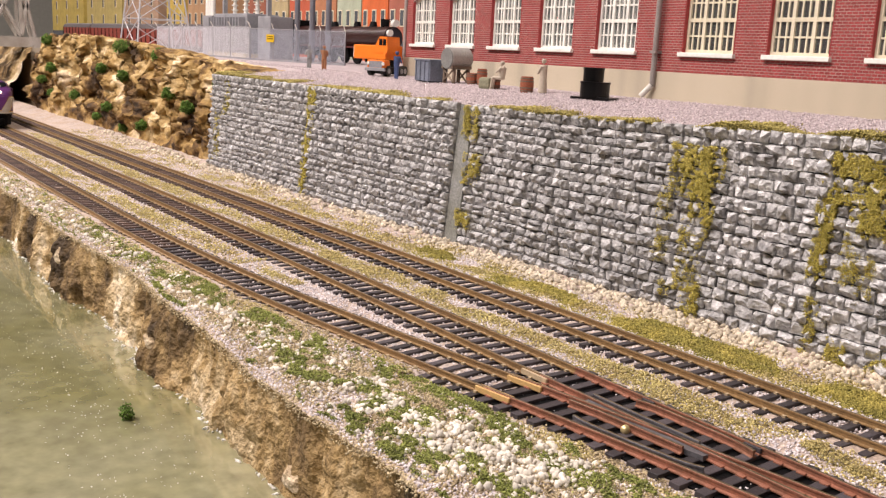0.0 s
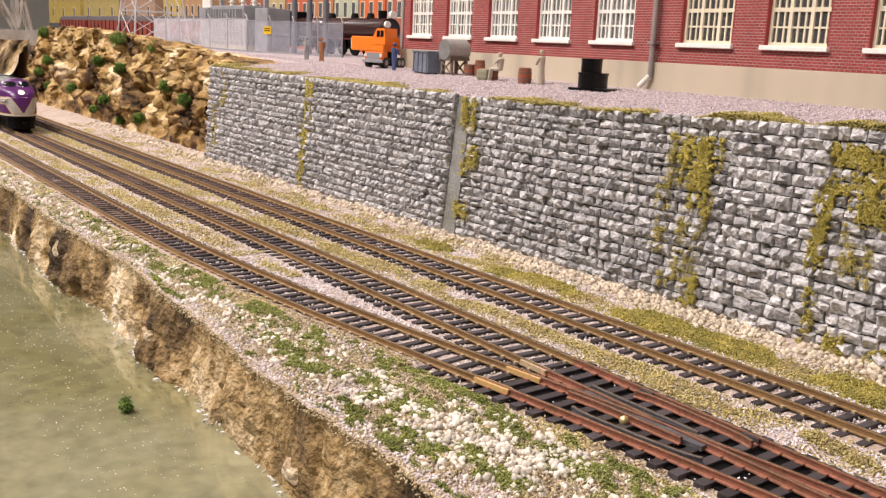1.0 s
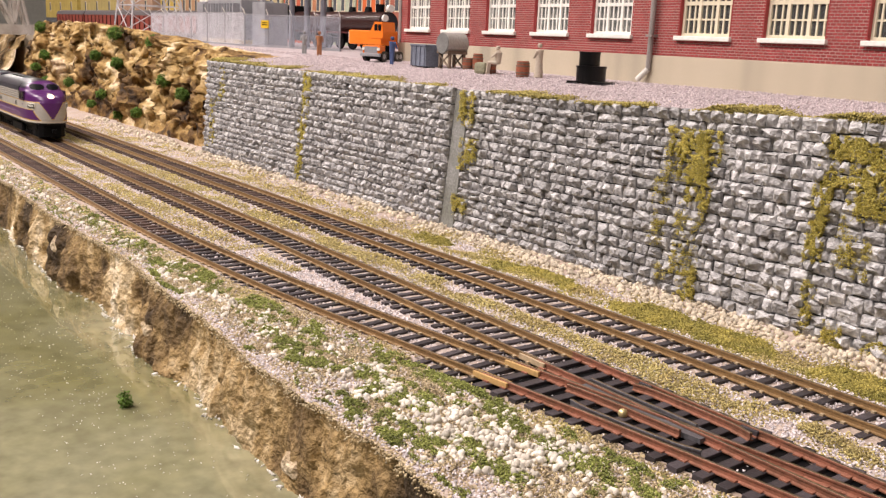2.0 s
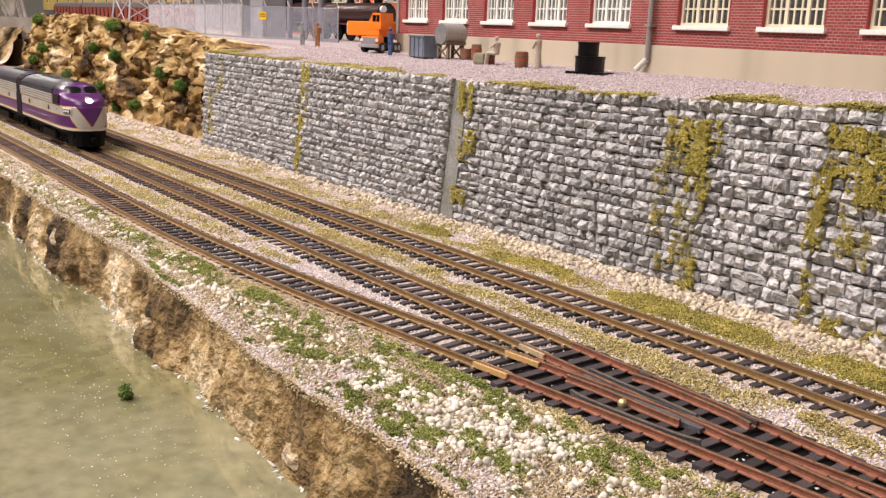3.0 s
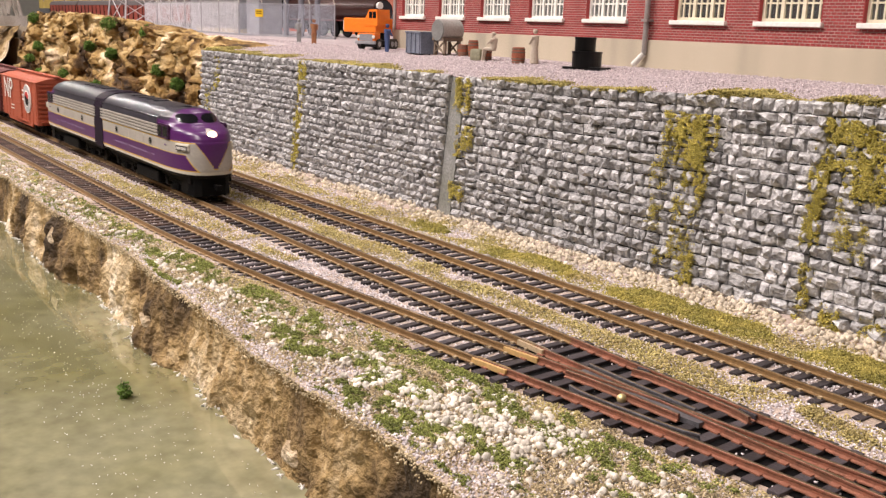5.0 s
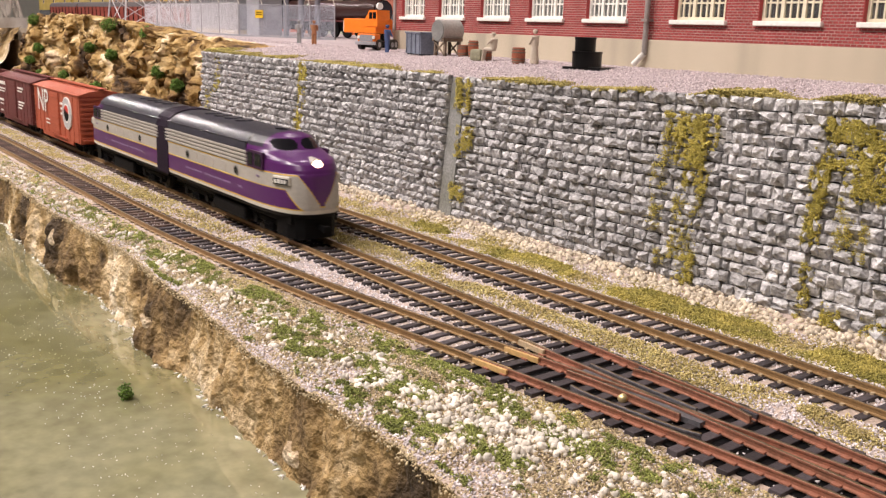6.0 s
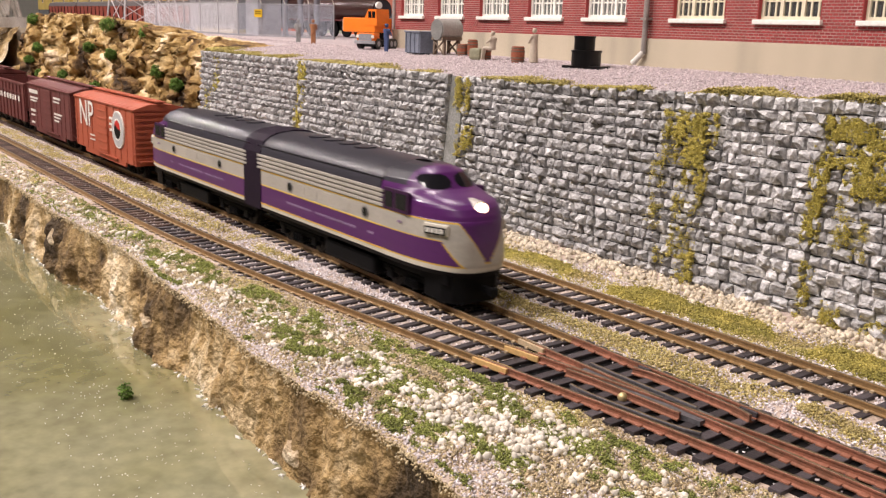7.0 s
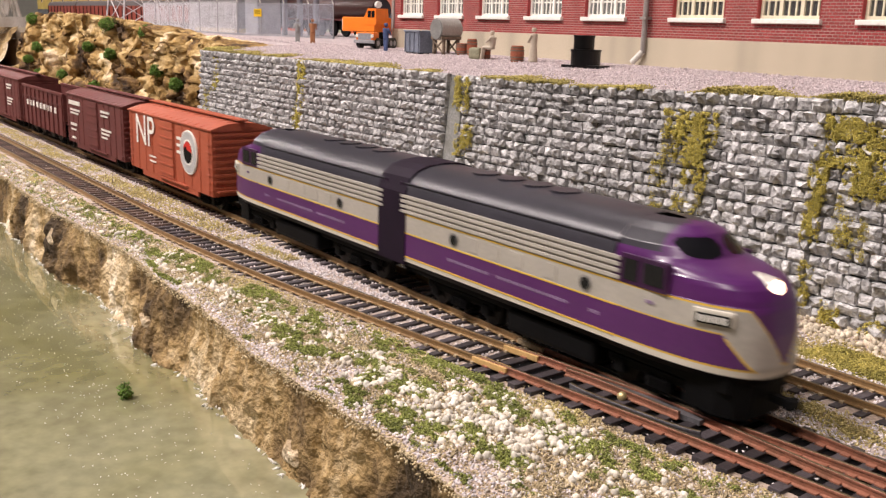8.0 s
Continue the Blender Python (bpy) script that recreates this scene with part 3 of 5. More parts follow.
def in_window(x, z, pad=0.0):
    for l in WIN_L:
        if l - pad < x < l + WIN_W + pad and z > Z_SILL - pad:
            rise = 5.0 * (1 - ((x - l - WIN_W / 2) / (WIN_W / 2)) ** 2)
            if z < Z_SILL + WIN_H - 5 + max(rise, -2) + pad:
                return True
    return False


def factory():
    b = thing("factory_building", FACT, "long red brick model factory with white-silled multi-pane windows", "building")
    x0, x1 = -321.0, 300.0
    # wall of joint colour, with openings, then bricks on it
    bm = bmesh.new()
    edges = sorted([x0] + [e for l in WIN_L for e in (l, l + WIN_W)] + [x1])
    for i, (a, c) in enumerate(zip(edges, edges[1:])):
        if i % 2 == 0:
            box(bm, a, c, 0, 9, Z_BRICK, Z_TOP)
        else:
            box(bm, a, c, 0, 9, Z_BRICK, Z_SILL)
            box(bm, a, c, 0.02, 9, Z_SILL + WIN_H, Z_TOP)
            n = 10
            for j in range(n):
                u0, u1 = a + (c - a) * j / n, a + (c - a) * (j + 1) / n
                zz = Z_SILL + WIN_H - 5 * ((2 * (j + 0.5) / n - 1) ** 2)
                box(bm, u0, u1, 0.03, 9, zz, Z_SILL + WIN_H + 0.2)
    part("wall", bm, BRICKJ, b)
    part("side_wall", boxed(x0, x0 + 8, 9, 260, Z_BASE, Z_TOP), BRICK, b)
    part("end_wall", boxed(x1 - 8, x1, 9, 260, Z_BASE, Z_TOP), BRICK, b)
    part("back_wall", boxed(x0, x1, 260, 268, Z_BASE, Z_TOP), BRICK, b)
    part("roof", boxed(x0 - 2, x1 + 2, -2, 270, Z_TOP, Z_TOP + 5), ROOF, b, "dark flat roof")
    part("foundation", boxed(x0 - 0.8, x1 + 0.8, -1.6, 10, Z_BASE - 4, Z_BRICK, bevel=0.4), CONCRETE, b, "cream stained concrete foundation")
    V, F = [], []
    row, z = 0, Z_BRICK + 0.1
    while z < Z_SILL + WIN_H + 20:
        x = x0 + (0 if row % 2 else BR_L / 2)
        while x < x1 - BR_L:
            cx, cz = x + BR_L / 2, z + BR_H / 2
            a, c, e, g = x + 0.24, x + BR_L - 0.24, z + 0.24, z + BR_H - 0.24
            keep = True
            if Z_SILL - 0.4 < cz < Z_SILL + WIN_H - 5:
                for l in WIN_L:
                    if a < l + WIN_W + 0.1 and c > l - 0.1:
                        if a < l - 0.8:
                            c = l - 0.1
                        elif c > l + WIN_W + 0.8:
                            a = l + WIN_W + 0.1
                        else:
                            keep = False
            elif in_window(cx, cz, 0.5):
                keep = False
            if keep:
                d = -0.14 - rng.uniform(0, 0.08)
                o = len(V)
                V += [(a, d, e), (c, d, e), (c, d, g), (a, d, g), (a - 0.05, 0.1, e - 0.05), (c + 0.05, 0.1, e - 0.05), (c + 0.05, 0.1, g + 0.05), (a - 0.05, 0.1, g + 0.05)]
                F += [(o, o + 1, o + 2, o + 3), (o + 1, o, o + 4, o + 5), (o + 2, o + 1, o + 5, o + 6), (o + 3, o + 2, o + 6, o + 7), (o, o + 3, o + 7, o + 4)]
            x += BR_L
        row, z = row + 1, z + BR_H
    me = bpy.data.meshes.new("brickwork")
    me.from_pydata((np.array(V) * S).tolist(), [], F)
    me.materials.append(BRICK)
    tagged(part("brickwork", me, None, b), "red bricks in pale joints", kind="stuff")
    factory_windows(b)
    return b


GLASS = bpy.data.materials.new("window_glass")
GLASS.use_nodes = True
g_ = GLASS.node_tree.nodes["Principled BSDF"]
g_.inputs["Base Color"].default_value = (0.35, 0.36, 0.36, 1)
g_.inputs["Roughness"].default_value = 0.12
g_.inputs["Transmission Weight"].default_value = 0.9


def factory_windows(b):
    def frame_mesh():
        bm = bmesh.new()
        W, H = WIN_W, WIN_H
        box(bm, 0, 2.2, 2.5, 5, 0, H - 4)
        box(bm, W - 2.2, W, 2.5, 5, 0, H - 4)
        box(bm, 2.2, W - 2.2, 2.5, 5, 0, 2.0)
        for k in (1, 2):
            box(bm, W * k / 3 - 1.1, W * k / 3 + 1.1, 2.5, 5, 2, H - 1)
        for z in (H * 0.46,):
            box(bm, 2.2, W - 2.2, 2.7, 4.8, z - 1.1, z + 1.1)
        n = 12
        for i in range(n):
            u0, u1 = W * i / n, W * (i + 1) / n
            zz = H - 5 * ((2 * (i + 0.5) / n - 1) ** 2)
            box(bm, u0, u1, 2.4, 5.1, zz - 2.6, zz + 0.3)
        return mesh_of("window_frame", bm, CREAM)

    def bars_mesh():
        bm = bmesh.new()
        W, H = WIN_W, WIN_H
        for k in range(3):
            for j in (1, 2):
                x = W * k / 3 + W / 3 * (j + 0.0) / 3 + 0.2
                box(bm, x - 0.5, x + 0.5, 3.0, 4.3, 1, H - 3)
        for z in (H * 0.24, H * 0.70):
            box(bm, 1.5, W - 1.5, 3.1, 4.2, z - 0.5, z + 0.5)
        return mesh_of("glazing_bar", bm, CREAM)

    fm, bars = frame_mesh(), bars_mesh()
    # Left windows: frames and bars turned white, as bleached by light behind them.
    fw, bars_w = frame_mesh(), bars_mesh()
    for me in (fw, bars_w):
        me.materials[0] = WHITE
    pane = mesh_of("pane", boxed(0, WIN_W, 3.6, 3.9, 0, WIN_H - 1), GLASS)
    sill = mesh_of("window_sill", boxed(-1.5, WIN_W + 1.3, -2.4, 3, -2.3, 0.2, bevel=0.4), WHITE)
    reveal = mesh_of("reveal", boxed(0, 0.4, -0.25, 2.4, 0, WIN_H - 5), BRICK)
    # White panel added behind the left panes, imitating light from within.
    backlight_panel = mesh_of("window_blind", boxed(1, WIN_W - 1, 6.5, 7.0, 0, WIN_H - 1), WHITE)
    for l in WIN_L:
        w = part("window_frame", fw if l < 0 else fm, None, b, m=at(l, 0, Z_SILL))
        part("glazing_bar", bars_w if l < 0 else bars, None, w)
        part("pane", pane, None, w).visible_shadow = False
        if l < 0:
            part("window_blind", backlight_panel, None, w, "white panel behind the panes in place of backlight")
        for e in (l + 0.05, l + WIN_W - 0.45):
            part("reveal", reveal, None, b, "red brick window reveal", m=at(e, 0, Z_SILL))
        part("window_sill", sill, None, b, "white stone sill", m=at(l, 0, Z_SILL))
    return


fb = factory()
PIPE = mat("downpipe_grey", (0.34, 0.31, 0.29), 0.5, metal=0.3, var=0.2)
pipe = part("downpipe", rodded((3, -3.2, 92), (3, -3.2, 214), 1.7, 14), PIPE, fb, "grey downpipe", smooth=False)
part("elbow", rodded((3, -3.2, 93), (-2.5, -6.5, 86), 1.8, 14), mat("elbow_white", (0.7, 0.68, 0.62), 0.5), pipe, "pale elbow at the foot")
for z_ in (112, 150, 190):
    part("bracket", boxed(0.4, 5.6, -5.4, 0, z_, z_ + 1.4), PIPE, pipe)
part("corner_post", boxed(-323.5, -319.5, -1.4, 3, 100, 214, bevel=0.5), PIPE, fb, "grey corner strip")

# ---------------------------------------------------------------- rolling stock (local: x forward, z up from the rail head)
TRAIN = []      # (thing, x of its middle at the end)
WHEELS = []


def wheelset(parent, x, r=5.6):
    bm = bmesh.new()
    for s in (-8.0, 8.0):
        rod(bm, (0, s - 1.2, 0), (0, s + 1.2, 0), r, 18)
        rod(bm, (0, s * 0.82 - 0.5, 0), (0, s * 0.82 + 0.5, 0), r + 0.6, 18)
        for k in range(5):
            a = k * 2 * math.pi / 5
            rod(bm, (math.cos(a) * r * 0.55, s + 1.2 * np.sign(s), math.sin(a) * r * 0.55), (math.cos(a) * r * 0.55, s + 1.5 * np.sign(s), math.sin(a) * r * 0.55), 0.7, 6)
    rod(bm, (0, -10, 0), (0, 10, 0), 1.0, 8)
    w = part("wheelset", bm, STEEL, parent, "dark steel wheels on an axle", m=at(x, 0, r))
    WHEELS.append((w, x, r))
    return w


def truck(parent, x, base, r, material=BLACK):
    """A bogie with side frames and two wheelsets."""
    bm = bmesh.new()
    for s in (-1, 1):
        y = 11.3 * s
        box(bm, x - base / 2 - 5, x + base / 2 + 5, y - 1, y + 1, r + 0.5, r + 3.2, bevel=0.5)
        for d in (-base / 2, base / 2):
            box(bm, x + d - 2.2, x + d + 2.2, y - 1.6, y + 1.6, r - 2, r + 2.4, bevel=0.5)
        box(bm, x - 4.5, x + 4.5, y - 1.8, y + 1.8, r - 2.6, r + 1.2, bevel=0.4)
        for d in (-2.5, 0, 2.5):
            rod(bm, (x + d, y + 1.9 * s, r - 2), (x + d, y + 1.9 * s, r + 1), 0.9, 8)
    box(bm, x - 4, x + 4, -11, 11, r, r + 3)
    t = part("truck", bm, material, parent, "black truck side frame")
    for d in (-base / 2, base / 2):
        wheelset(t, x + d, r)
    return t


def coupler(parent, x, d):
    bm = bmesh.new()
    box(bm, min(x, x + 6 * d), max(x, x + 6 * d), -1.2, 1.2, 7.2, 9.4, bevel=0.3)
    box(bm, min(x + 5 * d, x + 8 * d), max(x + 5 * d, x + 8 * d), -2, 2, 6.8, 9.8, bevel=0.5)
    part("coupler", bm, BLACK, parent, "black knuckle coupler")


# half section of the carbody side and roof: (half width, height)
SECT = [(16.6, 13.0), (18.3, 15.3), (18.5, 17.5), (18.5, 26.5), (18.5, 34.0), (18.5, 41.5), (17.9, 44.5), (16.2, 47.2), (13.0, 49.6), (8.5, 51.2), (3.5, 51.9), (0.0, 52.0)]


def body_ring(x, ws=1.0, top=1.0, cut=None):
    """Closed ring round the body at x. ws narrows it; top pulls the roof down to cut."""
    half = []
    for w, z in SECT:
        zz = z if cut is None else 13 + (z - 13) * (cut - 13) / 39.0
        half.append((w * ws, zz))
    return [(x, -w, z) for w, z in half] + [(x, w, z) for w, z in half[::-1][1:]]


LEVELS = ((13.0, 76.4, 16.6), (15.0, 77.4, 18.3), (18.0, 77.9, 18.5), (26.5, 77.4, 18.5), (33.0, 76.2, 18.5), (36.0, 75.0, 18.45), (38.5, 73.2, 18.4), (40.4, 70.5, 18.2), (41.6, 66.0, 18.0),
          (42.6, 60.5, 17.8), (43.6, 57.0, 17.6), (46.5, 54.3, 16.5), (49.4, 51.5, 13.2), (51.2, 47.5, 8.5), (52.0, 40.0, 2.0))
GOLD_W = 0.32


def nose_pt(u, z):
    """Point on the nose and cab; u runs from one side (0) round the front (0.5) to the other (1)."""
    xt, hw = (float(np.interp(z, [l[0] for l in LEVELS], [l[k] for l in LEVELS])) for k in (1, 2))
    xs, n = 31.0, 2.9 if z < 40 else 2.6
    a = u * math.pi
    c, s = math.cos(a), math.sin(a)
    return (xs + (xt - xs) * abs(s) ** (2 / n), -hw * math.copysign(abs(c) ** (2 / n), c), z)


def nose_paint(x, y, z):
    """Which skin a spot of the nose belongs to."""
    ay = abs(y)
    v = 17.5 + 16.2 * min(1.0, ay / 10.5) if x > 58 else 33.7
    end = 68.0 + (26.4 - z) * 0.85
    if x > 47.0 and abs((ay - 6.9) / 5.7) ** 2.8 + abs((z - 46.4) / 2.6) ** 2.8 < 1:
        return "windscreen"
    if z > 44.6 and x < 45.5 - 0.25 * (z - 44.6):
        return "cab_roof"
    if z < 15.2:
        return "nose_skirt"
    if z < 16.9:
        return "sill"
    if z < 17.5 and x < end:
        return "gold"
    if z < 26.3 and x < end:
        return "gold" if (x > end - 0.7 and z < 25.5) else "band"
    if z < 26.8 and x < 67.8:
        return "gold"
    if z < v - GOLD_W:
        return "wing"
    if z < v + GOLD_W and z > 18:
        return "gold"
    return "nose"


def locomotive(label, x_mid, flip, group="purple locomotives"):
    """A cab unit: flat rear wall at x=-82, bulldog nose at x=+77."""
    g = thing("diesel_locomotive", at(0, 216, 0), label, "locomotive", group)
    RX, CX = -82.0, 31.0

    def P(name, bm, material, lab="", smooth=False, parent=None):
        if flip:
            bmesh.ops.rotate(bm, verts=bm.verts, cent=(0, 0, 0), matrix=Matrix.Rotation(math.pi, 3, "Z"))
        return part(name, bm, material, parent or g, lab, smooth)

    n = 2 * len(SECT) - 1
    xs_ = [RX + i * (CX - RX) / 6 for i in range(7)]
    rings = [body_ring(x) for x in xs_]
    bands = {"skirt": ((0,), BLACK, "black skirt"), "sill_band": ((1,), SILL, "pale silver sill band"), "purple_band": ((2,), PURPLE, "deep purple lower band"),
             "silver_band": ((3,), SILVER, "silver side band"), "louvre_band": ((4,), LOUVRE, "grey upper band, shade between the louvres in its colour"),
             "roof": ((5, 6, 7, 8, 9, 10), ROOF, "dark grey rounded roof")}
    for bname, (segs, material, lab) in bands.items():
        bm = bmesh.new()
        for s in segs:
            for a, c in ((s, s + 1), (n - 2 - s, n - 1 - s)):
                va = [bm.verts.new(r[a]) for r in rings]
                vc = [bm.verts.new(r[c]) for r in rings]
                for i in range(len(rings) - 1):
                    bm.faces.new((va[i], va[i + 1], vc[i + 1], vc[i]))
        bmesh.ops.remove_doubles(bm, verts=bm.verts, dist=0.001)
        bmesh.ops.recalc_face_normals(bm, faces=bm.faces)
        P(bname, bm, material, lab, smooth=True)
    # nose and cab, each colour its own skin
    skins = {"cab_roof": (ROOF, "dark roof over the cab"), "windscreen": (BLACK_GLASS, "dark split windscreen"), "nose_skirt": (BLACK, "black skirt under the nose"), "sill": (SILL, "silver nose sill"), "gold": (YELLOW, "gold edge stripe"), "band": (PURPLE, "purple side band end"),
             "wing": (SILVER, "silver sweeping nose wing"), "nose": (PURPLE, "glossy purple bulldog nose and cab")}
    zs = np.concatenate([np.arange(13, 34.2, 0.2), np.arange(34.2, 52.05, 0.25)])
    us = 0.5 - 0.5 * np.cos(np.linspace(0, math.pi, 161))
    us = np.clip(0.55 * us + 0.45 * np.linspace(0, 1, 161), 0, 1)
    grid = [[nose_pt(u, z) for u in us] for z in zs]
    meshes = {k: (bmesh.new(), {}) for k in skins}
    for i in range(len(zs) - 1):
        for j in range(len(us) - 1):
            q = [(i, j), (i, j + 1), (i + 1, j + 1), (i + 1, j)]
            c = np.mean([grid[a][b] for a, b in q], axis=0)
            bm, vs = meshes[nose_paint(*c)]
            for k in q:
                if k not in vs:
                    vs[k] = bm.verts.new(grid[k[0]][k[1]])
            bm.faces.new([vs[k] for k in q])
    for k, (bm, vs) in meshes.items():
        bmesh.ops.recalc_face_normals(bm, faces=bm.faces)
        P({"sill": "nose_sill", "gold": "gold_stripe", "band": "band_end", "wing": "nose_wing"}.get(k, k), bm, *skins[k], smooth=True)
    P("rear_wall", boxed(RX - 0.6, RX + 1, -18, 18, 13.5, 46, bevel=0.4), mat("rear_purple_dark", (0.02, 0.005, 0.025), 0.5), "dark purple rear end wall")
    bm = bmesh.new()
    hoop = [(18.9, 14), (18.9, 42), (16.8, 47.6), (13.2, 50.3), (8.5, 51.9), (0, 52.7)]
    hoop = [(-w, z) for w, z in hoop] + [(w, z) for w, z in hoop[::-1][1:]]
    inner = [(w * 0.93, 14 + (z - 14) * 0.95) for w, z in hoop]
    loft(bm, [[(x, w, z) for w, z in hoop + inner[::-1]] for x in (RX - 5, RX + 4.5)])
    P("end_hoop", bm, mat("diaphragm_purple", (0.010, 0.003, 0.013), 0.7, spec=0.2), "dark purple diaphragm hoop")
    for s in (-1, 1):
        def side(a, c):
            return min(s * a, s * c), max(s * a, s * c)
        for k in range(4):
            z = 34.4 + k * 1.95
            P("louvre", boxed(RX + 1.5, 33.5, *side(18.4, 19.1), z, z + 1.2, bevel=0.2), SILVER)
        for z, h in ((17.0, 0.55), (26.3, 0.5), (33.5, 0.5)):
            P("stripe", boxed(RX, CX + 2, *side(18.35, 18.62), z, z + h), YELLOW, "thin gold stripe")
        for x in (-46.5, 20):
            ph = P("porthole", rodded((x, s * 18.2, 30.0), (x, s * 18.8, 30.0), 2.5, 20), mat("porthole_rim", (0.3, 0.29, 0.28), 0.4, metal=0.5), "round porthole")
            P("porthole_glass", rodded((x, s * 18.3, 30.0), (x, s * 18.95, 30.0), 1.9, 20), BLACK_GLASS, "dark round glass", parent=ph)
        for x in (-36, -24, -12, 4):
            P("filter_panel", boxed(x - 3, x + 3, *side(18.3, 18.66), 27.6, 32.6, bevel=0.1), SILVER)
        d = P("cab_side", boxed(34, 51.5, *side(17.2, 18.72), 33.9, 42.6, bevel=0.2), PURPLE_DARK, "dark purple cab side")
        P("door_window", boxed(35.2, 40.4, *side(18.5, 18.95), 35.2, 41.4), BLACK_GLASS, "dark door window", parent=d)
        P("cab_window", boxed(42.6, 50, *side(17.4, 18.95), 35.4, 41.4, bevel=0.2), BLACK_GLASS, "dark cab side window")
        for x0, x1, z in ((-50, -26, 21.6), (-22, 14, 21.6), (22, 28, 21.6), (44, 48, 30)):
            for k in range(int((x1 - x0) / 1.6)):
                P("lettering", boxed(x0 + k * 1.6, x0 + k * 1.6 + 1.1, *side(18.4, 18.6), z, z + 1.0), LETTER, "pale lettering bar")
        turn = Matrix.Translation((65, s * 15.0, 0)) @ rot3(0, 0, -s * 20)
        bm = bmesh.new()
        box(bm, -5.6, 5.6, *side(-1.5, 1.0), 28.6, 32.9, bevel=0.6, m=turn)
        nb = P("number_board", bm, SILL, "white number board housing")
        P("number_plate", boxed(-4.8, 4.8, *side(0.8, 1.2), 28.9, 31.8, m=turn), BLACK, "black number plate", parent=nb)
        for k in range(4):
            P("digit_bar", boxed(-4 + k * 2.1, -2.6 + k * 2.1, *side(1.1, 1.35), 29.5, 31.3, m=turn), WHITE, parent=nb)
    return finish_loco(g, P, None, flip, x_mid)


def finish_loco(g, P, ring, flip, x_mid):
    lamp_m = glow("headlight_glow", (1.0, 0.60, 0.42), 6) if not flip else mat("headlight_off", (0.5, 0.5, 0.48), 0.2)
    h = P("headlight", rodded((66, 0, 38.2), (72.6, 0, 37.8), 3.6, 24), SILVER, "round headlight in the nose")
    bm = bmesh.new()
    bmesh.ops.create_uvsphere(bm, u_segments=16, v_segments=10, radius=3.1, matrix=Matrix.Translation((72.6, 0, 37.8)) @ Matrix.Diagonal((0.5, 1, 1, 1)))
    P("lens", bm, lamp_m, "bright glowing headlight lens" if not flip else "unlit headlight lens", smooth=True, parent=h)
    P("underframe", boxed(-80, 70, -13, 13, 9.5, 14, bevel=0.5), BLACK, "black underframe")
    P("fuel_tank", boxed(-20, 22, -15, 15, 3.2, 11, bevel=1.5), BLACK, "black fuel tank")
    bm = bmesh.new()
    loft(bm, [[(x, -w, z0), (x, w, z0), (x, w, z1), (x, -w, z1)] for x, w, z0, z1 in ((56, 13.5, 3.4, 14), (66, 13, 2.8, 14), (71, 11, 2.4, 14), (74, 7.5, 2.4, 14))])
    P("pilot", bm, BLACK, "black pilot below the nose")
    for k in range(4):
        P("roof_fan", rodded((-52 + k * 14, 0, 51.5), (-52 + k * 14, 0, 52.5), 5.2, 20), ROOF, "round roof fan")
    for s in (-1, 1):
        P("roof_rail", rodded((-80, s * 17.6, 45.6), (31, s * 17.6, 45.6), 0.35, 6), ROOF)
        P("handrail", rodded((60, s * 15.5, 34.8), (70, s * 10.5, 35.4), 0.3, 6), SILVER)
    f = -1 if flip else 1
    truck(g, 46 * f, 31, 5.8)
    truck(g, -50 * f, 31, 5.8)
    coupler(g, 75 * f, f)
    coupler(g, -83 * f, -f)
    TRAIN.append((g, x_mid))
    return g


SILL = mat("sill_pale", (0.62, 0.58, 0.50), 0.4, var=0.1, bump=0.05)
# Darker than SILVER: the shade between the slats is in this colour.
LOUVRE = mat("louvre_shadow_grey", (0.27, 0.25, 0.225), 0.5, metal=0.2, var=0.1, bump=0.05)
BLACK_GLASS = mat("dark_glass", (0.008, 0.008, 0.011), 0.12, var=0.1, bump=0.0, spec=0.35)
PURPLE_DARK = mat("purple_dark", (0.035, 0.007, 0.04), 0.4, var=0.1, bump=0.05)
LETTER = mat("letter_pale", (0.26, 0.18, 0.30), 0.6, bump=0)
locomotive("purple and silver streamlined diesel locomotive with lit headlight", -212, False)
locomotive("purple and silver diesel locomotive running backwards", -386, True)


def text_mesh(body, size, material, depth=0.05):
    cu = bpy.data.curves.new("text", "FONT")
    cu.body, cu.size, cu.extrude, cu.align_x, cu.align_y = body, size * S, depth * S, "CENTER", "CENTER"
    tmp = bpy.data.objects.new("text", cu)
    scene.collection.objects.link(tmp)
    dg = bpy.context.evaluated_depsgraph_get()
    me = bpy.data.meshes.new_from_object(tmp.evaluated_get(dg))
    bpy.data.objects.remove(tmp)
    me.materials.clear()
    me.materials.append(material)
    return me


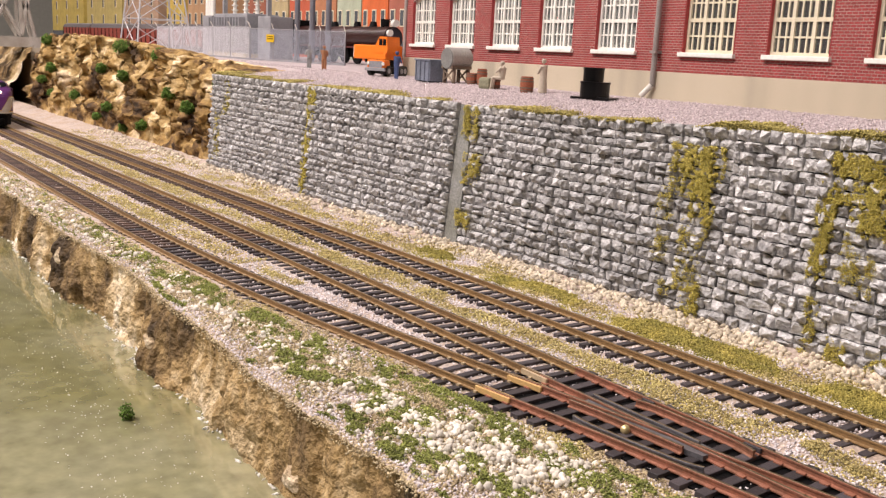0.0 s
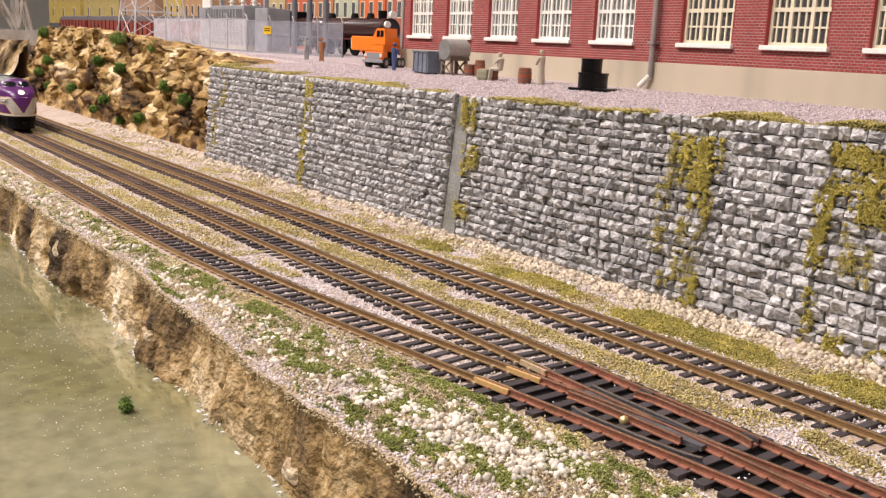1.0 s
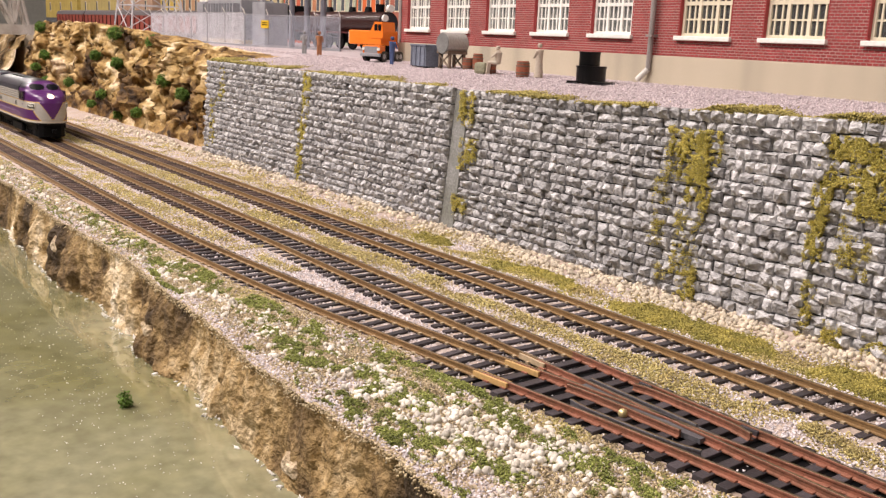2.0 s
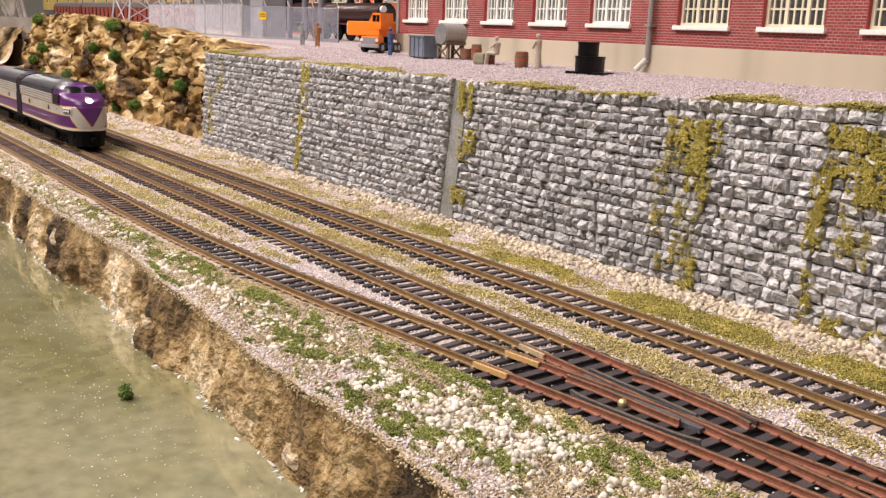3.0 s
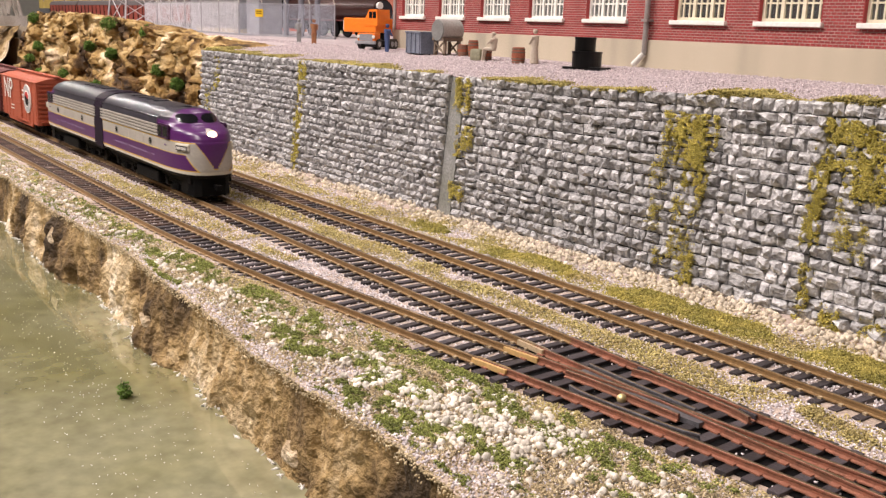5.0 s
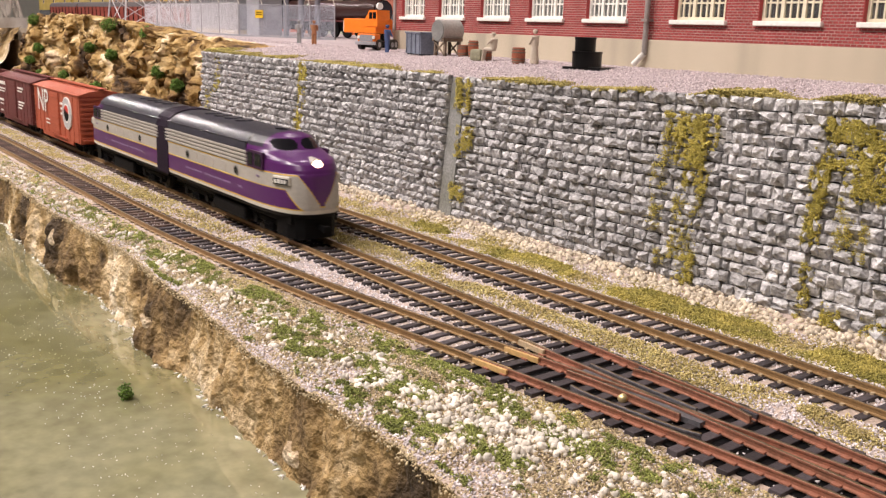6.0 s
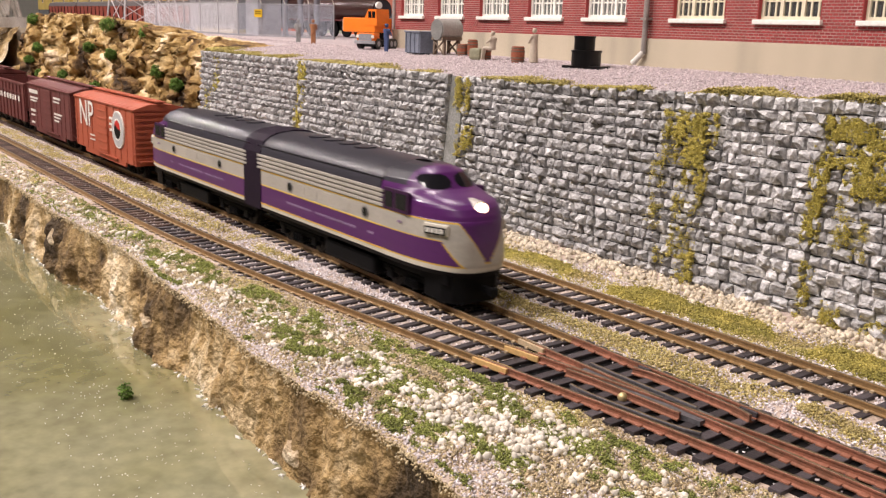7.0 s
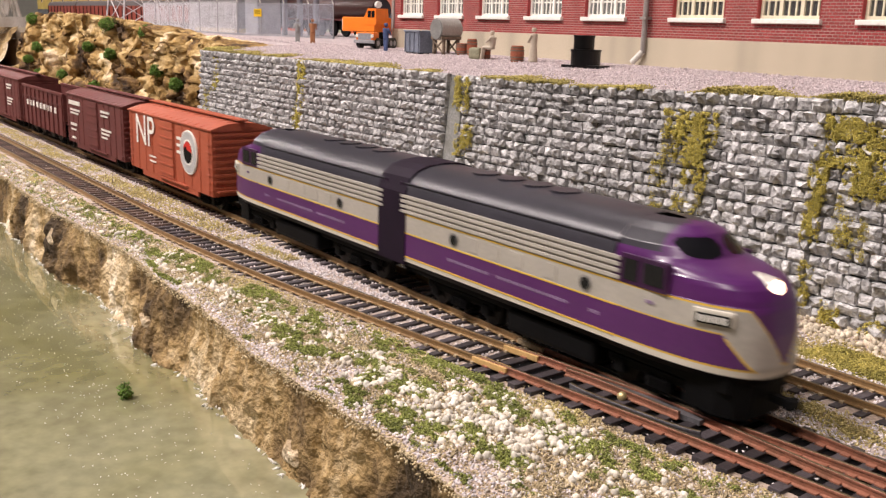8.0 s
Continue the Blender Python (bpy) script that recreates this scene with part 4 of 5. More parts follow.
def boxcar(label, x_mid, material, roof_material, np_car=False, style=0):
    c = thing("boxcar", at(0, 216, 0), label, "boxcar", "freight cars")
    L, W = 67.5, 17.5
    bm = bmesh.new()
    sec = [(-W, 9.5), (W, 9.5), (W, 46), (9, 48.6), (0, 49.4), (-9, 48.6), (-W, 46)]
    loft(bm, [[(x, y, z) for y, z in sec] for x in (-L, L)])
    part("body", bm, material, c)
    bm = bmesh.new()
    rsec = [(-W - 0.8, 45.6), (-W - 0.8, 46.4), (-9, 49.2), (0, 50.0), (9, 49.2), (W + 0.8, 46.4), (W + 0.8, 45.6)]
    loft(bm, [[(x, y, z) for y, z in rsec] for x in (-L - 0.8, L + 0.8)])
    r = part("roof", bm, roof_material, c)
    for k in range(14):
        x = -L + 5 + k * (2 * L - 10) / 13
        for s in (-1, 1):
            bm = bmesh.new()
            rod(bm, (x, s * W, 46.6), (x, s * 2, 50.1), 0.45, 6)
            part("roof_rib", bm, roof_material, r)
    part("running_board", boxed(-L - 3, L + 3, -3, 3, 51.0, 51.7), roof_material, c, "roof walkway")
    for s in (-1, 1):
        d0, d1 = -11, 11
        part("sliding_door", boxed(d0, d1, min(s * W, s * (W + 0.9)), max(s * W, s * (W + 0.9)), 11, 44.5, bevel=0.2), material, c, "ribbed sliding door")
        for k in range(6):
            part("door_rib", boxed(d0 + 1, d1 - 1, min(s * (W + .8), s * (W + 1.3)), max(s * (W + .8), s * (W + 1.3)), 13 + k * 5.4, 14 + k * 5.4), material, c)
        part("door_track", boxed(d0 - 2, d1 + 20, min(s * W, s * (W + 1.2)), max(s * W, s * (W + 1.2)), 9.6, 10.6), material, c)
        for k in range(11):
            x = -L + 4 + k * (2 * L - 8) / 10
            if abs(x) > 12:
                part("panel_seam", boxed(x - 0.35, x + 0.35, min(s * W, s * (W + 0.35)), max(s * W, s * (W + 0.35)), 10, 45.5), material, c)
        part("side_sill", boxed(-46, 46, min(s * (W - 1.2), s * (W - 0.2)), max(s * (W - 1.2), s * (W - 0.2)), 6.5, 9.8), material, c)
        for e in (-1, 1):
            for k in range(7):
                part("grab_iron", rodded((e * (L - 6), s * (W + 0.7), 13 + k * 4.2), (e * (L - 1), s * (W + 0.7), 13 + k * 4.2), 0.25, 6), material, c)
    for e in (-1, 1):
        for k in range(9):
            part("end_rib", boxed(min(e * L, e * (L + 1)), max(e * L, e * (L + 1)), -W + 1, W - 1, 13 + k * 3.7, 14.6 + k * 3.7, bevel=0.3), material, c)
        part("brake_step", boxed(min(e * L, e * (L + 4)), max(e * L, e * (L + 4)), -W + 2, -2, 12, 13), material, c)
    part("underframe", boxed(-L + 2, L - 2, -6, 6, 6.5, 9.6), BLACK, c, "black underframe")
    for e in (-1, 1):
        truck(c, e * 46, 20, 4.9)
        coupler(c, e * L, e)
    y = -(W + 0.45)
    if np_car:
        part("lettering", text_mesh("NP", 27, WHITE), None, c, "large white letters NP", m=at(-37, y - 0.3, 34.5, 90, 0, 0))
        bm = rodded((35.5, y - 0.5, 30.5), (35.5, y + 0.3, 30.5), 12.6, 40)
        em = part("emblem", bm, WHITE, c, "round white emblem")
        part("emblem_ring", rodded((35.5, y - 0.62, 30.5), (35.5, y, 30.5), 11.8, 40), mat("emblem_grey", (0.45, 0.45, 0.45), 0.6), em)
        part("emblem_disc", rodded((35.5, y - 0.74, 30.5), (35.5, y, 30.5), 7.4, 36), WHITE, em)
        bm = bmesh.new()
        rod(bm, (35.5, y - 0.86, 30.5), (35.5, y, 30.5), 6.4, 36)
        part("emblem_core", bm, BLACK, em)
        bm = bmesh.new()
        ring_ = [(35.5 + 6.3 * math.cos(a), y - 0.98, 30.5 + 6.3 * math.sin(a)) for a in np.linspace(0, math.pi, 18)]
        ring_ += [(35.5 - 3.15 + 3.15 * math.cos(a), y - 0.98, 30.5 + 3.15 * math.sin(a)) for a in np.linspace(math.pi, 0, 8)][1:-1] 
        bm.faces.new([bm.verts.new(p) for p in ring_])
        r_ = bmesh.ops.extrude_face_region(bm, geom=list(bm.faces))
        bmesh.ops.translate(bm, vec=(0, 0.5, 0), verts=[v for v in r_["geom"] if isinstance(v, bmesh.types.BMVert)])
        part("emblem_red", bm, mat("emblem_red", (0.6, 0.03, 0.02), 0.5), em, "red half of the emblem")
        bars = ((17, 27, 36, 37.6), (17, 27, 32, 33.6), (17, 26, 28, 29.6), (-30, -19, 20, 21), (-30, -19, 17, 18))
    else:
        bars = ((-60, -31, 38.5, 41.5), (-57, -32, 34, 35.4), (-57, -36, 31.6, 32.8), (-57, -42, 22.5, 24.5), (-57, -44, 19, 20.2), (20, 40, 38.5, 40), (20, 36, 35.8, 37), (20, 42, 26, 27.4), (20, 38, 23.4, 24.6), (20, 33, 20.6, 21.8), (-56, -46, 12.5, 14))
    for x0, x1, z0, z1 in bars:
        n = max(2, int((x1 - x0) / 1.7))
        for k in range(n):
            a = x0 + k * (x1 - x0) / n
            part("letter_bar", boxed(a, a + (x1 - x0) / n * 0.7, y - 0.25, y + 0.3, z0, z1), WHITE, c)
    TRAIN.append((c, x_mid))
    return c


boxcar("bright orange-red boxcar with white NP lettering and round emblem", -546.5, BOXRED, BOXRED, True)
boxcar("dark brown boxcar with white lettering", -695, BOXBROWN, BOXBROWN)


def hopper(label, x_mid, material):
    c = thing("hopper_car", at(0, 216, 0), label, "hopper car", "freight cars")
    L, W = 66.0, 17.0
    bm = bmesh.new()
    for s in (-1, 1):
        box(bm, -L, L, min(s * (W - 1), s * W), max(s * (W - 1), s * W), 10, 43)
        box(bm, -L - 0.5, L + 0.5, min(s * (W - 1.6), s * (W + 0.8)), max(s * (W - 1.6), s * (W + 0.8)), 42, 44.2, bevel=0.3)
    for e in (-1, 1):
        box(bm, min(e * (L - 1), e * L), max(e * (L - 1), e * L), -W + 1, W - 1, 22, 43)
        box(bm, min(e * 34, e * L), max(e * 34, e * L), -W + 1, W - 1, 20, 21, m=None)
    part("body", bm, material, c)
    part("bay_floor", boxed(-L + 1, L - 1, -W + 1, W - 1, 24, 26), BLACK, c, "dark empty hopper floor")
    for s in (-1, 1):
        for k in range(10):
            x = -L + 2 + k * (2 * L - 4) / 9
            part("side_post", boxed(x - 0.7, x + 0.7, min(s * W, s * (W + 1.1)), max(s * W, s * (W + 1.1)), 10, 42), material, c)
        part("side_belt", boxed(-L, L, min(s * W, s * (W + 0.8)), max(s * W, s * (W + 0.8)), 34, 35), material, c)
    for x in (-40, -14, 14, 40):
        bm = bmesh.new()
        loft(bm, [[(x - w, y_, z), (x + w, y_, z), (x + w, -y_, z), (x - w, -y_, z)] for w, y_, z in ((12, -15, 12), (4, -13, 4.5))])
        part("discharge_bay", bm, BLACK, c, "sloping discharge bay")
    for k in range(9):
        x = -50 + k * 11.5
        part("letter_bar", boxed(x, x + 4.5, -W - 1.0, -W + 0.1, 27, 31.5), WHITE, c)
    for e in (-1, 1):
        truck(c, e * 47, 20, 4.9)
        coupler(c, e * L, e)
    TRAIN.append((c, x_mid))
    return c


hopper("dark red-brown open hopper car with white lettering", -842, BOXBROWN)
boxcar("dark brown boxcar with white lettering", -989, BOXBROWN, BOXBROWN)
boxcar("dark brown boxcar with white lettering", -1136, BOXBROWN, BOXBROWN)

# ---------------------------------------------------------------- ballast, turf, pebbles, moss
def in_rails(x, y):
    for path in (A_PATH, B_PATH, C_PATH):
        c = y_on(path, x)
        if abs(y - c) < 15.5:
            return c
    return None


def near_x(n, far=-1150.0, near=-70.0, power=1.7):
    """Places along the line, denser towards the camera."""
    return far + (near - far) * rng.uniform(0, 1, n) ** (1 / power)


def gravel_bed():
    P, Z = [], []
    for x in np.concatenate([near_x(60000, -1150, -90, 1.6), rng.uniform(-430, -90, 34000)]):
        y = rng.uniform(edge_y(x) + 0.5, 306)
        c = in_rails(x, y)
        if c is not None:
            if min(abs(abs(y - c) - 8.25), 9) < 1.0:
                continue
            if x > -300 and rng.random() < (0.2 if x < -224 or c > 250 else 0.93):
                continue
            z = -3.75 + rng.uniform(-0.4, 0.5)
        elif x > -224 and y_on(A_PATH, x) - 13 < y < y_on(B_PATH, x) + 13 and rng.random() < 0.93:
            continue
        else:
            z = ground_z(x, y) + rng.uniform(-0.1, 0.3)
        P.append((x, y, z))
        Z.append(rng.uniform(0.3, 0.68))
    scatter("ballast_gravel", P, Z, GRAINS, GRAVEL, "loose pale pink-grey ballast grains", "gravel")
    P, Z = [], []
    for x in near_x(9000, -900, -90, 1.5):
        y = edge_y(x) + rng.normal(0.5, 1.0)
        P.append((x, y, ground_z(x, max(y, edge_y(x))) + rng.uniform(-0.6, 0.15) - max(0.0, edge_y(x) - y) * 0.8))
        Z.append(rng.uniform(0.25, 0.55))
    scatter("edge_soil", P, Z, GRAINS, SOIL, "brown crumbly soil along the top of the bank", "soil")


def foam(name, n, field, material, label, category, s0=0.5, s1=1.0, lift=0.5, far=-1150.0, split=0.6, shapes=None, y0=0.0, y1=316.0):
    """Crumbs where the field is high; a share of them in the stretch nearest to the camera."""
    P, Z = [], []
    k = int(n * split)
    for x in np.concatenate([near_x(n - k, far, -100, 1.5), rng.uniform(-440, -100, k)]):
        y = rng.uniform(max(y0, edge_y(x) + 1), y1)
        d = field(x, y)
        if d <= 0 or rng.random() > d:
            continue
        c = in_rails(x, y)
        if c is not None and abs(abs(y - c) - 8.25) < 1.6:
            continue
        P.append((x, y, ground_z(x, y) + lift * rng.uniform(0.05, 1.0) * min(1.0, d)))
        Z.append(rng.uniform(s0, s1) * (1.0 if x > -450 else 1.35))
    return scatter(name, P, Z, shapes or CRUMBS, material, label, category)


def band(y, c, w):
    return max(0.0, 1 - abs(y - c) / w)


def dry_field(x, y):
    a, b = y_on(A_PATH, x), y_on(B_PATH, x)
    n = fbm(x * 0.03, y * 0.06, 3.0)
    v = 0.0
    if x < -430:
        v = band(y, (a + b) / 2, 13) * (1.2 + 1.6 * n)
    elif x < -380:
        v = band(y, (a + b) / 2, 9) * (0.6 + n)
    v = max(v, band(y, (b + 264.8) / 2, 13) * (1.25 + 1.8 * n))
    v = max(v, band(y, 292, 14) * (1.1 + 1.5 * n))
    v = max(v, band(y, 304, 11) * (0.55 + 1.3 * n))
    v = max(v, band(y, a - 19, 9) * (0.5 + 1.4 * n))
    return v - 0.12


TURF = ((-274, 145, 22, 8), (-229, 153, 20, 9), (-214, 170, 26, 7), (-206, 137, 20, 7), (-160, 172, 20, 8), (-331, 151, 16, 7), (-385, 151, 22, 6), (-467, 148, 34, 5), (-540, 147, 30, 5), (-175, 150, 14, 6), (-250, 166, 18, 5), (-300, 158, 16, 4), (-425, 146, 16, 4))


def green_field(x, y):
    a = y_on(A_PATH, x)
    lo = edge_y(x)
    t = (y - lo) / (a - 14 - lo)
    if not 0.05 < t < 0.97:
        return 0
    n = 0.8 * fbm(x * 0.05, y * 0.10, 11.0) + 0.9 * fbm(x * 0.16, y * 0.25, 4.0)
    spot = max(1.25 - math.hypot((x - cx) / rx, (y - cy) / ry) for cx, cy, rx, ry in TURF)
    return 2.0 * (0.95 * n + 0.85 * max(-0.25, min(0.5, spot))) + 0.06


def brown_field(x, y):
    a = y_on(A_PATH, x)
    lo = edge_y(x)
    t = (y - lo) / (a - 14 - lo)
    return 2.0 * band(t, 0.55, 0.55) * (0.85 + fbm(x * 0.04, y * 0.08, 17.0)) * (1.0 if x > -460 else 0.6)


def moss_field(x, y):
    if x < -430:
        return 0
    return 2.6 * band(y, 294, 12) * (0.22 + 1.3 * fbm(x * 0.03, y * 0.06, 5.0) + (x + 420) / 800)


def pebble_field(x, y):
    a = y_on(A_PATH, x)
    lo = edge_y(x)
    t = (y - lo) / (a - 16 - lo)
    n = 0.7 * fbm(x * 0.05, y * 0.10, 21.0) + 0.9 * fbm(x * 0.15, y * 0.25, 2.0)
    patch = 0.62 * max(0.0, 1.25 - math.hypot((x + 184) / 30, (t - 0.60) / 0.36))
    return 1.0 * band(t, 0.52, 0.44) * (0.26 + 0.9 * n) + patch * (0.75 + n)


def rubble_field(x, y):
    return band(y, 310.5, 9.0) * (1.3 + fbm(x * 0.03, y * 0.03, 9.0))


gravel_bed()
foam("dry_turf", 330000, dry_field, GRASS, "dry straw and olive turf between the tracks", "grass", 0.28, 0.58, 1.2, y0=140, y1=315, split=0.45)
foam("green_turf", 300000, green_field, GREEN, "fresh green foam turf along the bank", "grass", 0.2, 0.44, 1.5, y1=185)
foam("soil_crumbs", 130000, brown_field, SOIL, "straw-brown soil and turf beside the siding", "soil", 0.28, 0.6, 0.8, y1=190)
foam("yellow_moss", 110000, moss_field, MOSS, "yellow-green turf below the wall", "moss", 0.28, 0.6, 1.5, far=-430, y0=280, y1=306)
PEBBLES2 = []
for _ in range(8):
    bm_ = bmesh.new()
    bmesh.ops.create_icosphere(bm_, subdivisions=2, radius=1.0)
    bm_.verts.ensure_lookup_table()
    o_ = rng.uniform(0, 50, 3)
    V_ = np.array([(v.co * (1 + 0.45 * noise.noise(v.co * 1.4 + Vector(o_))))[:] for v in bm_.verts])
    PEBBLES2.append((V_ * (1.15, 0.95, 0.72), np.array([[v.index for v in f.verts] for f in bm_.faces])))
    bm_.free()
PEBBLES2 = PEBBLES2[:3] + [lump(1, 0.3, 0.75) for _ in range(7)]
foam("pale_pebbles", 19000, pebble_field, PEBBLE, "cream-white pebbles strewn along the bank", "pebbles", 0.5, 1.45, 2.0, shapes=PEBBLES2, y1=185)
foam("wall_rubble", 5200, rubble_field, RUBBLE, "cream rubble at the foot of the wall", "rubble", 0.45, 1.55, 0.9, shapes=PEBBLES2, y0=299, y1=318, split=0.45)


def blob(n, r, flat=0.8, s0=0.35, s1=0.75):
    """Crumbs filling a tuft of radius r, in mm."""
    d = rng.normal(0, 1, (n, 3))
    d /= np.linalg.norm(d, axis=1)[:, None]
    bump_ = np.array([1 + 0.45 * noise.noise(Vector(v) * 1.6 + Vector((r * 7, n * 0.1, 3))) for v in d])
    p = d * (r * bump_ * rng.uniform(0.25, 1.05, n) ** 0.6)[:, None]
    p[:, 2] *= flat
    return p, rng.uniform(s0, s1, n)


# low olive tufts beside the turnout
for x, y, r in ((-134, 241, 5.5), (-142, 243, 4.0), (-126, 239, 4.5)):
    p, s = blob(700, r, 0.35, 0.25, 0.5)
    ob = scatter("olive_tuft", p, s, CRUMBS, GRASS, "low olive-brown turf clump between the tracks", "grass", kind="thing")
    ob["group"] = "turf clumps between the tracks"
    ob.matrix_basis = at(x, y, ground_z(x, y) + 0.5)

# tufts on the rock face
TUFTS = ((-1424, 98), (-1083, 96), (-983, 89), (-1306, 64), (-1146, 70), (-1058, 65), (-803, 70), (-919, 54), (-869, 44), (-1415, 44), (-1268, 31), (-1345, 29),
         (-1071, 30), (-1132, 15), (-975, 18), (-1486, 73), (-1506, 19), (-1047, 10))
for k, (x, z) in enumerate(TUFTS):
    r = (6.5, 7.5, 6.5, 5.5, 5.0, 5.5, 6.5, 5.5, 5.5)[k % 9] * (1.0 if k < 9 else 0.8)
    p, s = blob(1500, r * 1.25, 0.9, 0.4, 0.8)
    yy = min((cliff_pt(x, v) for v in np.linspace(0.02, 0.8, 60)), key=lambda q: abs(q[2] - z))[1]
    ob = scatter("leafy_tuft", p, s, CRUMBS, BUSH, "dark green foam tuft on the rock face", "shrub", kind="thing")
    ob["group"] = "tufts on the rock face"
    ob.matrix_basis = at(x + 2, yy - 6.0, z)

# moss hanging on the wall
def wall_moss():
    P, Z = [], []
    for x0, x1, z0, z1, d in ((-762, -750, 44, 75, 0.8), (-780, -764, 6, 50, 0.6), (-612, -599, 38, 78, 1.8), (-614, -603, 0, 44, 1.2), (-424, -410, 58, 78, 0.9), (-420, -404, 34, 52, 0.8), (-422, -408, 8, 20, 0.6),
                              (-272, -243, 60, 73, 1.3), (-266, -244, 50, 64, 1.2), (-258, -245, 40, 54, 1.1), (-276, -266, 20, 58, 0.35), (-262, -246, 10, 42, 0.4), (-257, -246, -3, 14, 1.0), (-270, -262, 6, 14, 0.7),
                              (-198, -150, 58, 77, 1.3), (-199, -191, 28, 66, 1.3), (-187, -172, 26, 46, 0.45), (-186, -150, 47, 64, 1.1), (-197, -191, -2, 22, 0.8), (-186, -176, -4, 9, 0.9), (-172, -160, -4, 8, 0.9)):
        n = int((x1 - x0) * (z1 - z0) * 44 * d)
        for _ in range(n):
            x, z = rng.uniform(x0, x1), rng.uniform(z0, z1)
            ex, ez = (x - x0) / (x1 - x0), (z - z0) / (z1 - z0)
            m = 0.9 * fbm(x * 0.16, z * 0.10, 31.0) + 0.9 * fbm(x * 0.5, z * 0.5, 3.0) + 0.24
            m += 0.35 * min(1.0, 4 * min(ex, 1 - ex, ez, 1 - ez)) - 0.35 + 0.4 * (min(d, 1.2) - 1)
            if m < 0.02 or rng.random() > m * 3:
                continue
            P.append((x, wall_y(z) - rng.uniform(0.8, 2.9), z))
            Z.append(rng.uniform(0.13, 0.32))
    scatter("wall_moss", P, Z, CRUMBS, WALL_MOSS, "yellow-green moss in the seams of the wall", "moss")
    P, Z = [], []
    for x in near_x(120000, -1000, -100, 1.2):
        t = fbm(x * 0.02, 2.0, 41.0)
        near = max(0.0, min(1.0, (x + 420) / 220))
        w = 6 + 14 * max(0, t + 0.2)
        y = 321 + abs(rng.normal(0, w * 0.6))
        if x < -790 or rng.random() > 0.30 + 0.3 * near + 1.5 * t:
            continue
        P.append((x, y, max(terrace_z(x, y), wall_top(x) - 0.4) + rng.uniform(0, 1) * (0.8 + 4.5 * (0.35 + 0.65 * near) * max(0.0, t + 0.25))))
        Z.append(rng.uniform(0.3, 0.65))
    scatter("edge_turf", P, Z, CRUMBS, EDGE_TURF, "olive turf along the top edge of the wall", "grass")
    P, Z = [], []
    for x in near_x(40000, -1100, -100, 1.4):
        y = 325 + 110 * rng.random()
        if x < -785 and y < 412:
            continue
        P.append((x, y, terrace_z(x, y) + rng.uniform(-0.1, 0.35)))
        Z.append(rng.uniform(0.3, 0.7))
    scatter("yard_gravel", P, Z, GRAINS, YARD_GRAIN, "pale lilac-grey gravel grains in the yard", "gravel")


wall_moss()

# flecks of foam along the shore, a water plant, pale rocks in the bank
P_, Z_ = [], []
for x in near_x(900, -760, -230, 1.2):
    t = fbm(x * 0.03, 1.0, 51.0)
    if rng.random() < 0.15 + 1.2 * max(0, t):
        P_.append((x, bank_pt(x, 0.93)[1] - 0.6 - abs(rng.normal(0, 0.8)), WATER_Z + 0.15))
        Z_.append((rng.uniform(0.5, 2.2), rng.uniform(0.3, 0.75), 0.25))
for _ in range(620):
    x = rng.uniform(-620, -230)
    P_.append((x, rng.uniform(70, 118), WATER_Z + 0.05))
    Z_.append((rng.uniform(0.15, 0.45), rng.uniform(0.15, 0.35), 0.1))
scatter("foam_flecks", P_, np.array(Z_), [lump(0, 0.2)], WHITE, "white foam flecks on the still water", "foam", full=False)
p, s = blob(300, 2.9, 1.25, 0.25, 0.6)
ob = scatter("water_plant", p, s, CRUMBS, BUSH, "small green plant standing in the water", "plant", kind="thing")
ob.matrix_basis = at(-336, 102, WATER_Z + 2.6)

PALE_ROCK = rock_mat("pale_rock", ((0.26, 0.18, 0.10), (0.50, 0.38, 0.24), (0.74, 0.64, 0.48)), 60, 400, dist=0.003)
# pale rocks set in the bank
for k, (x, z, r) in enumerate(((-389, -24.1, 5.0), (-246, -28.8, 5.5), (-541, -17.2, 7.0))):
    y = min((bank_pt(x, v) for v in np.linspace(0.05, 1, 60)), key=lambda q: abs(q[2] - z))[1] - 3.2
    bm_ = bmesh.new()
    bmesh.ops.create_icosphere(bm_, subdivisions=3, radius=1.0)
    for v in bm_.verts:
        v.co = v.co * (1 + 0.35 * noise.noise(v.co * 1.3 + Vector((k * 3.1, 0, 0))) + 0.15 * noise.noise(v.co * 4 + Vector((k, 5, 0)))) * r
        v.co.z *= 0.75
        v.co.y *= 0.6
    ob = part("bank_rock", bm_, PALE_ROCK, m=at(x, y + 4.5, z))
    tagged(ob, "pale tan rock set in the bank above the water", "rock", "rocks in the bank")

# ---------------------------------------------------------------- the yard above the wall
GREYSTEEL = mat("grey_steel", (0.36, 0.36, 0.38), 0.5, metal=0.3, var=0.25, scale=60)
BLUEGREY = mat("dumpster_paint", (0.17, 0.19, 0.24), 0.6, var=0.3, scale=80)
TANKGREY = mat("tank_grey", (0.40, 0.39, 0.36), 0.5, metal=0.2, var=0.25, scale=60)
WOOD = mat("old_wood", (0.20, 0.15, 0.11), 0.8, var=0.4, scale=120)
BARREL = mat("barrel_brown", (0.34, 0.10, 0.05), 0.6, var=0.3, scale=120)
ORANGE = mat("truck_orange", (0.85, 0.20, 0.015), 0.45, var=0.12, scale=80, bump=0.05)
TYRE = mat("black_rubber", (0.004, 0.004, 0.0045), 0.3, var=0.2, scale=100, spec=0.3)
FIG_BEIGE = mat("figurine_beige", (0.50, 0.43, 0.34), 0.6, var=0.15, scale=200)
FIG_GREY = mat("figurine_grey", (0.30, 0.30, 0.30), 0.6, var=0.2, scale=200)
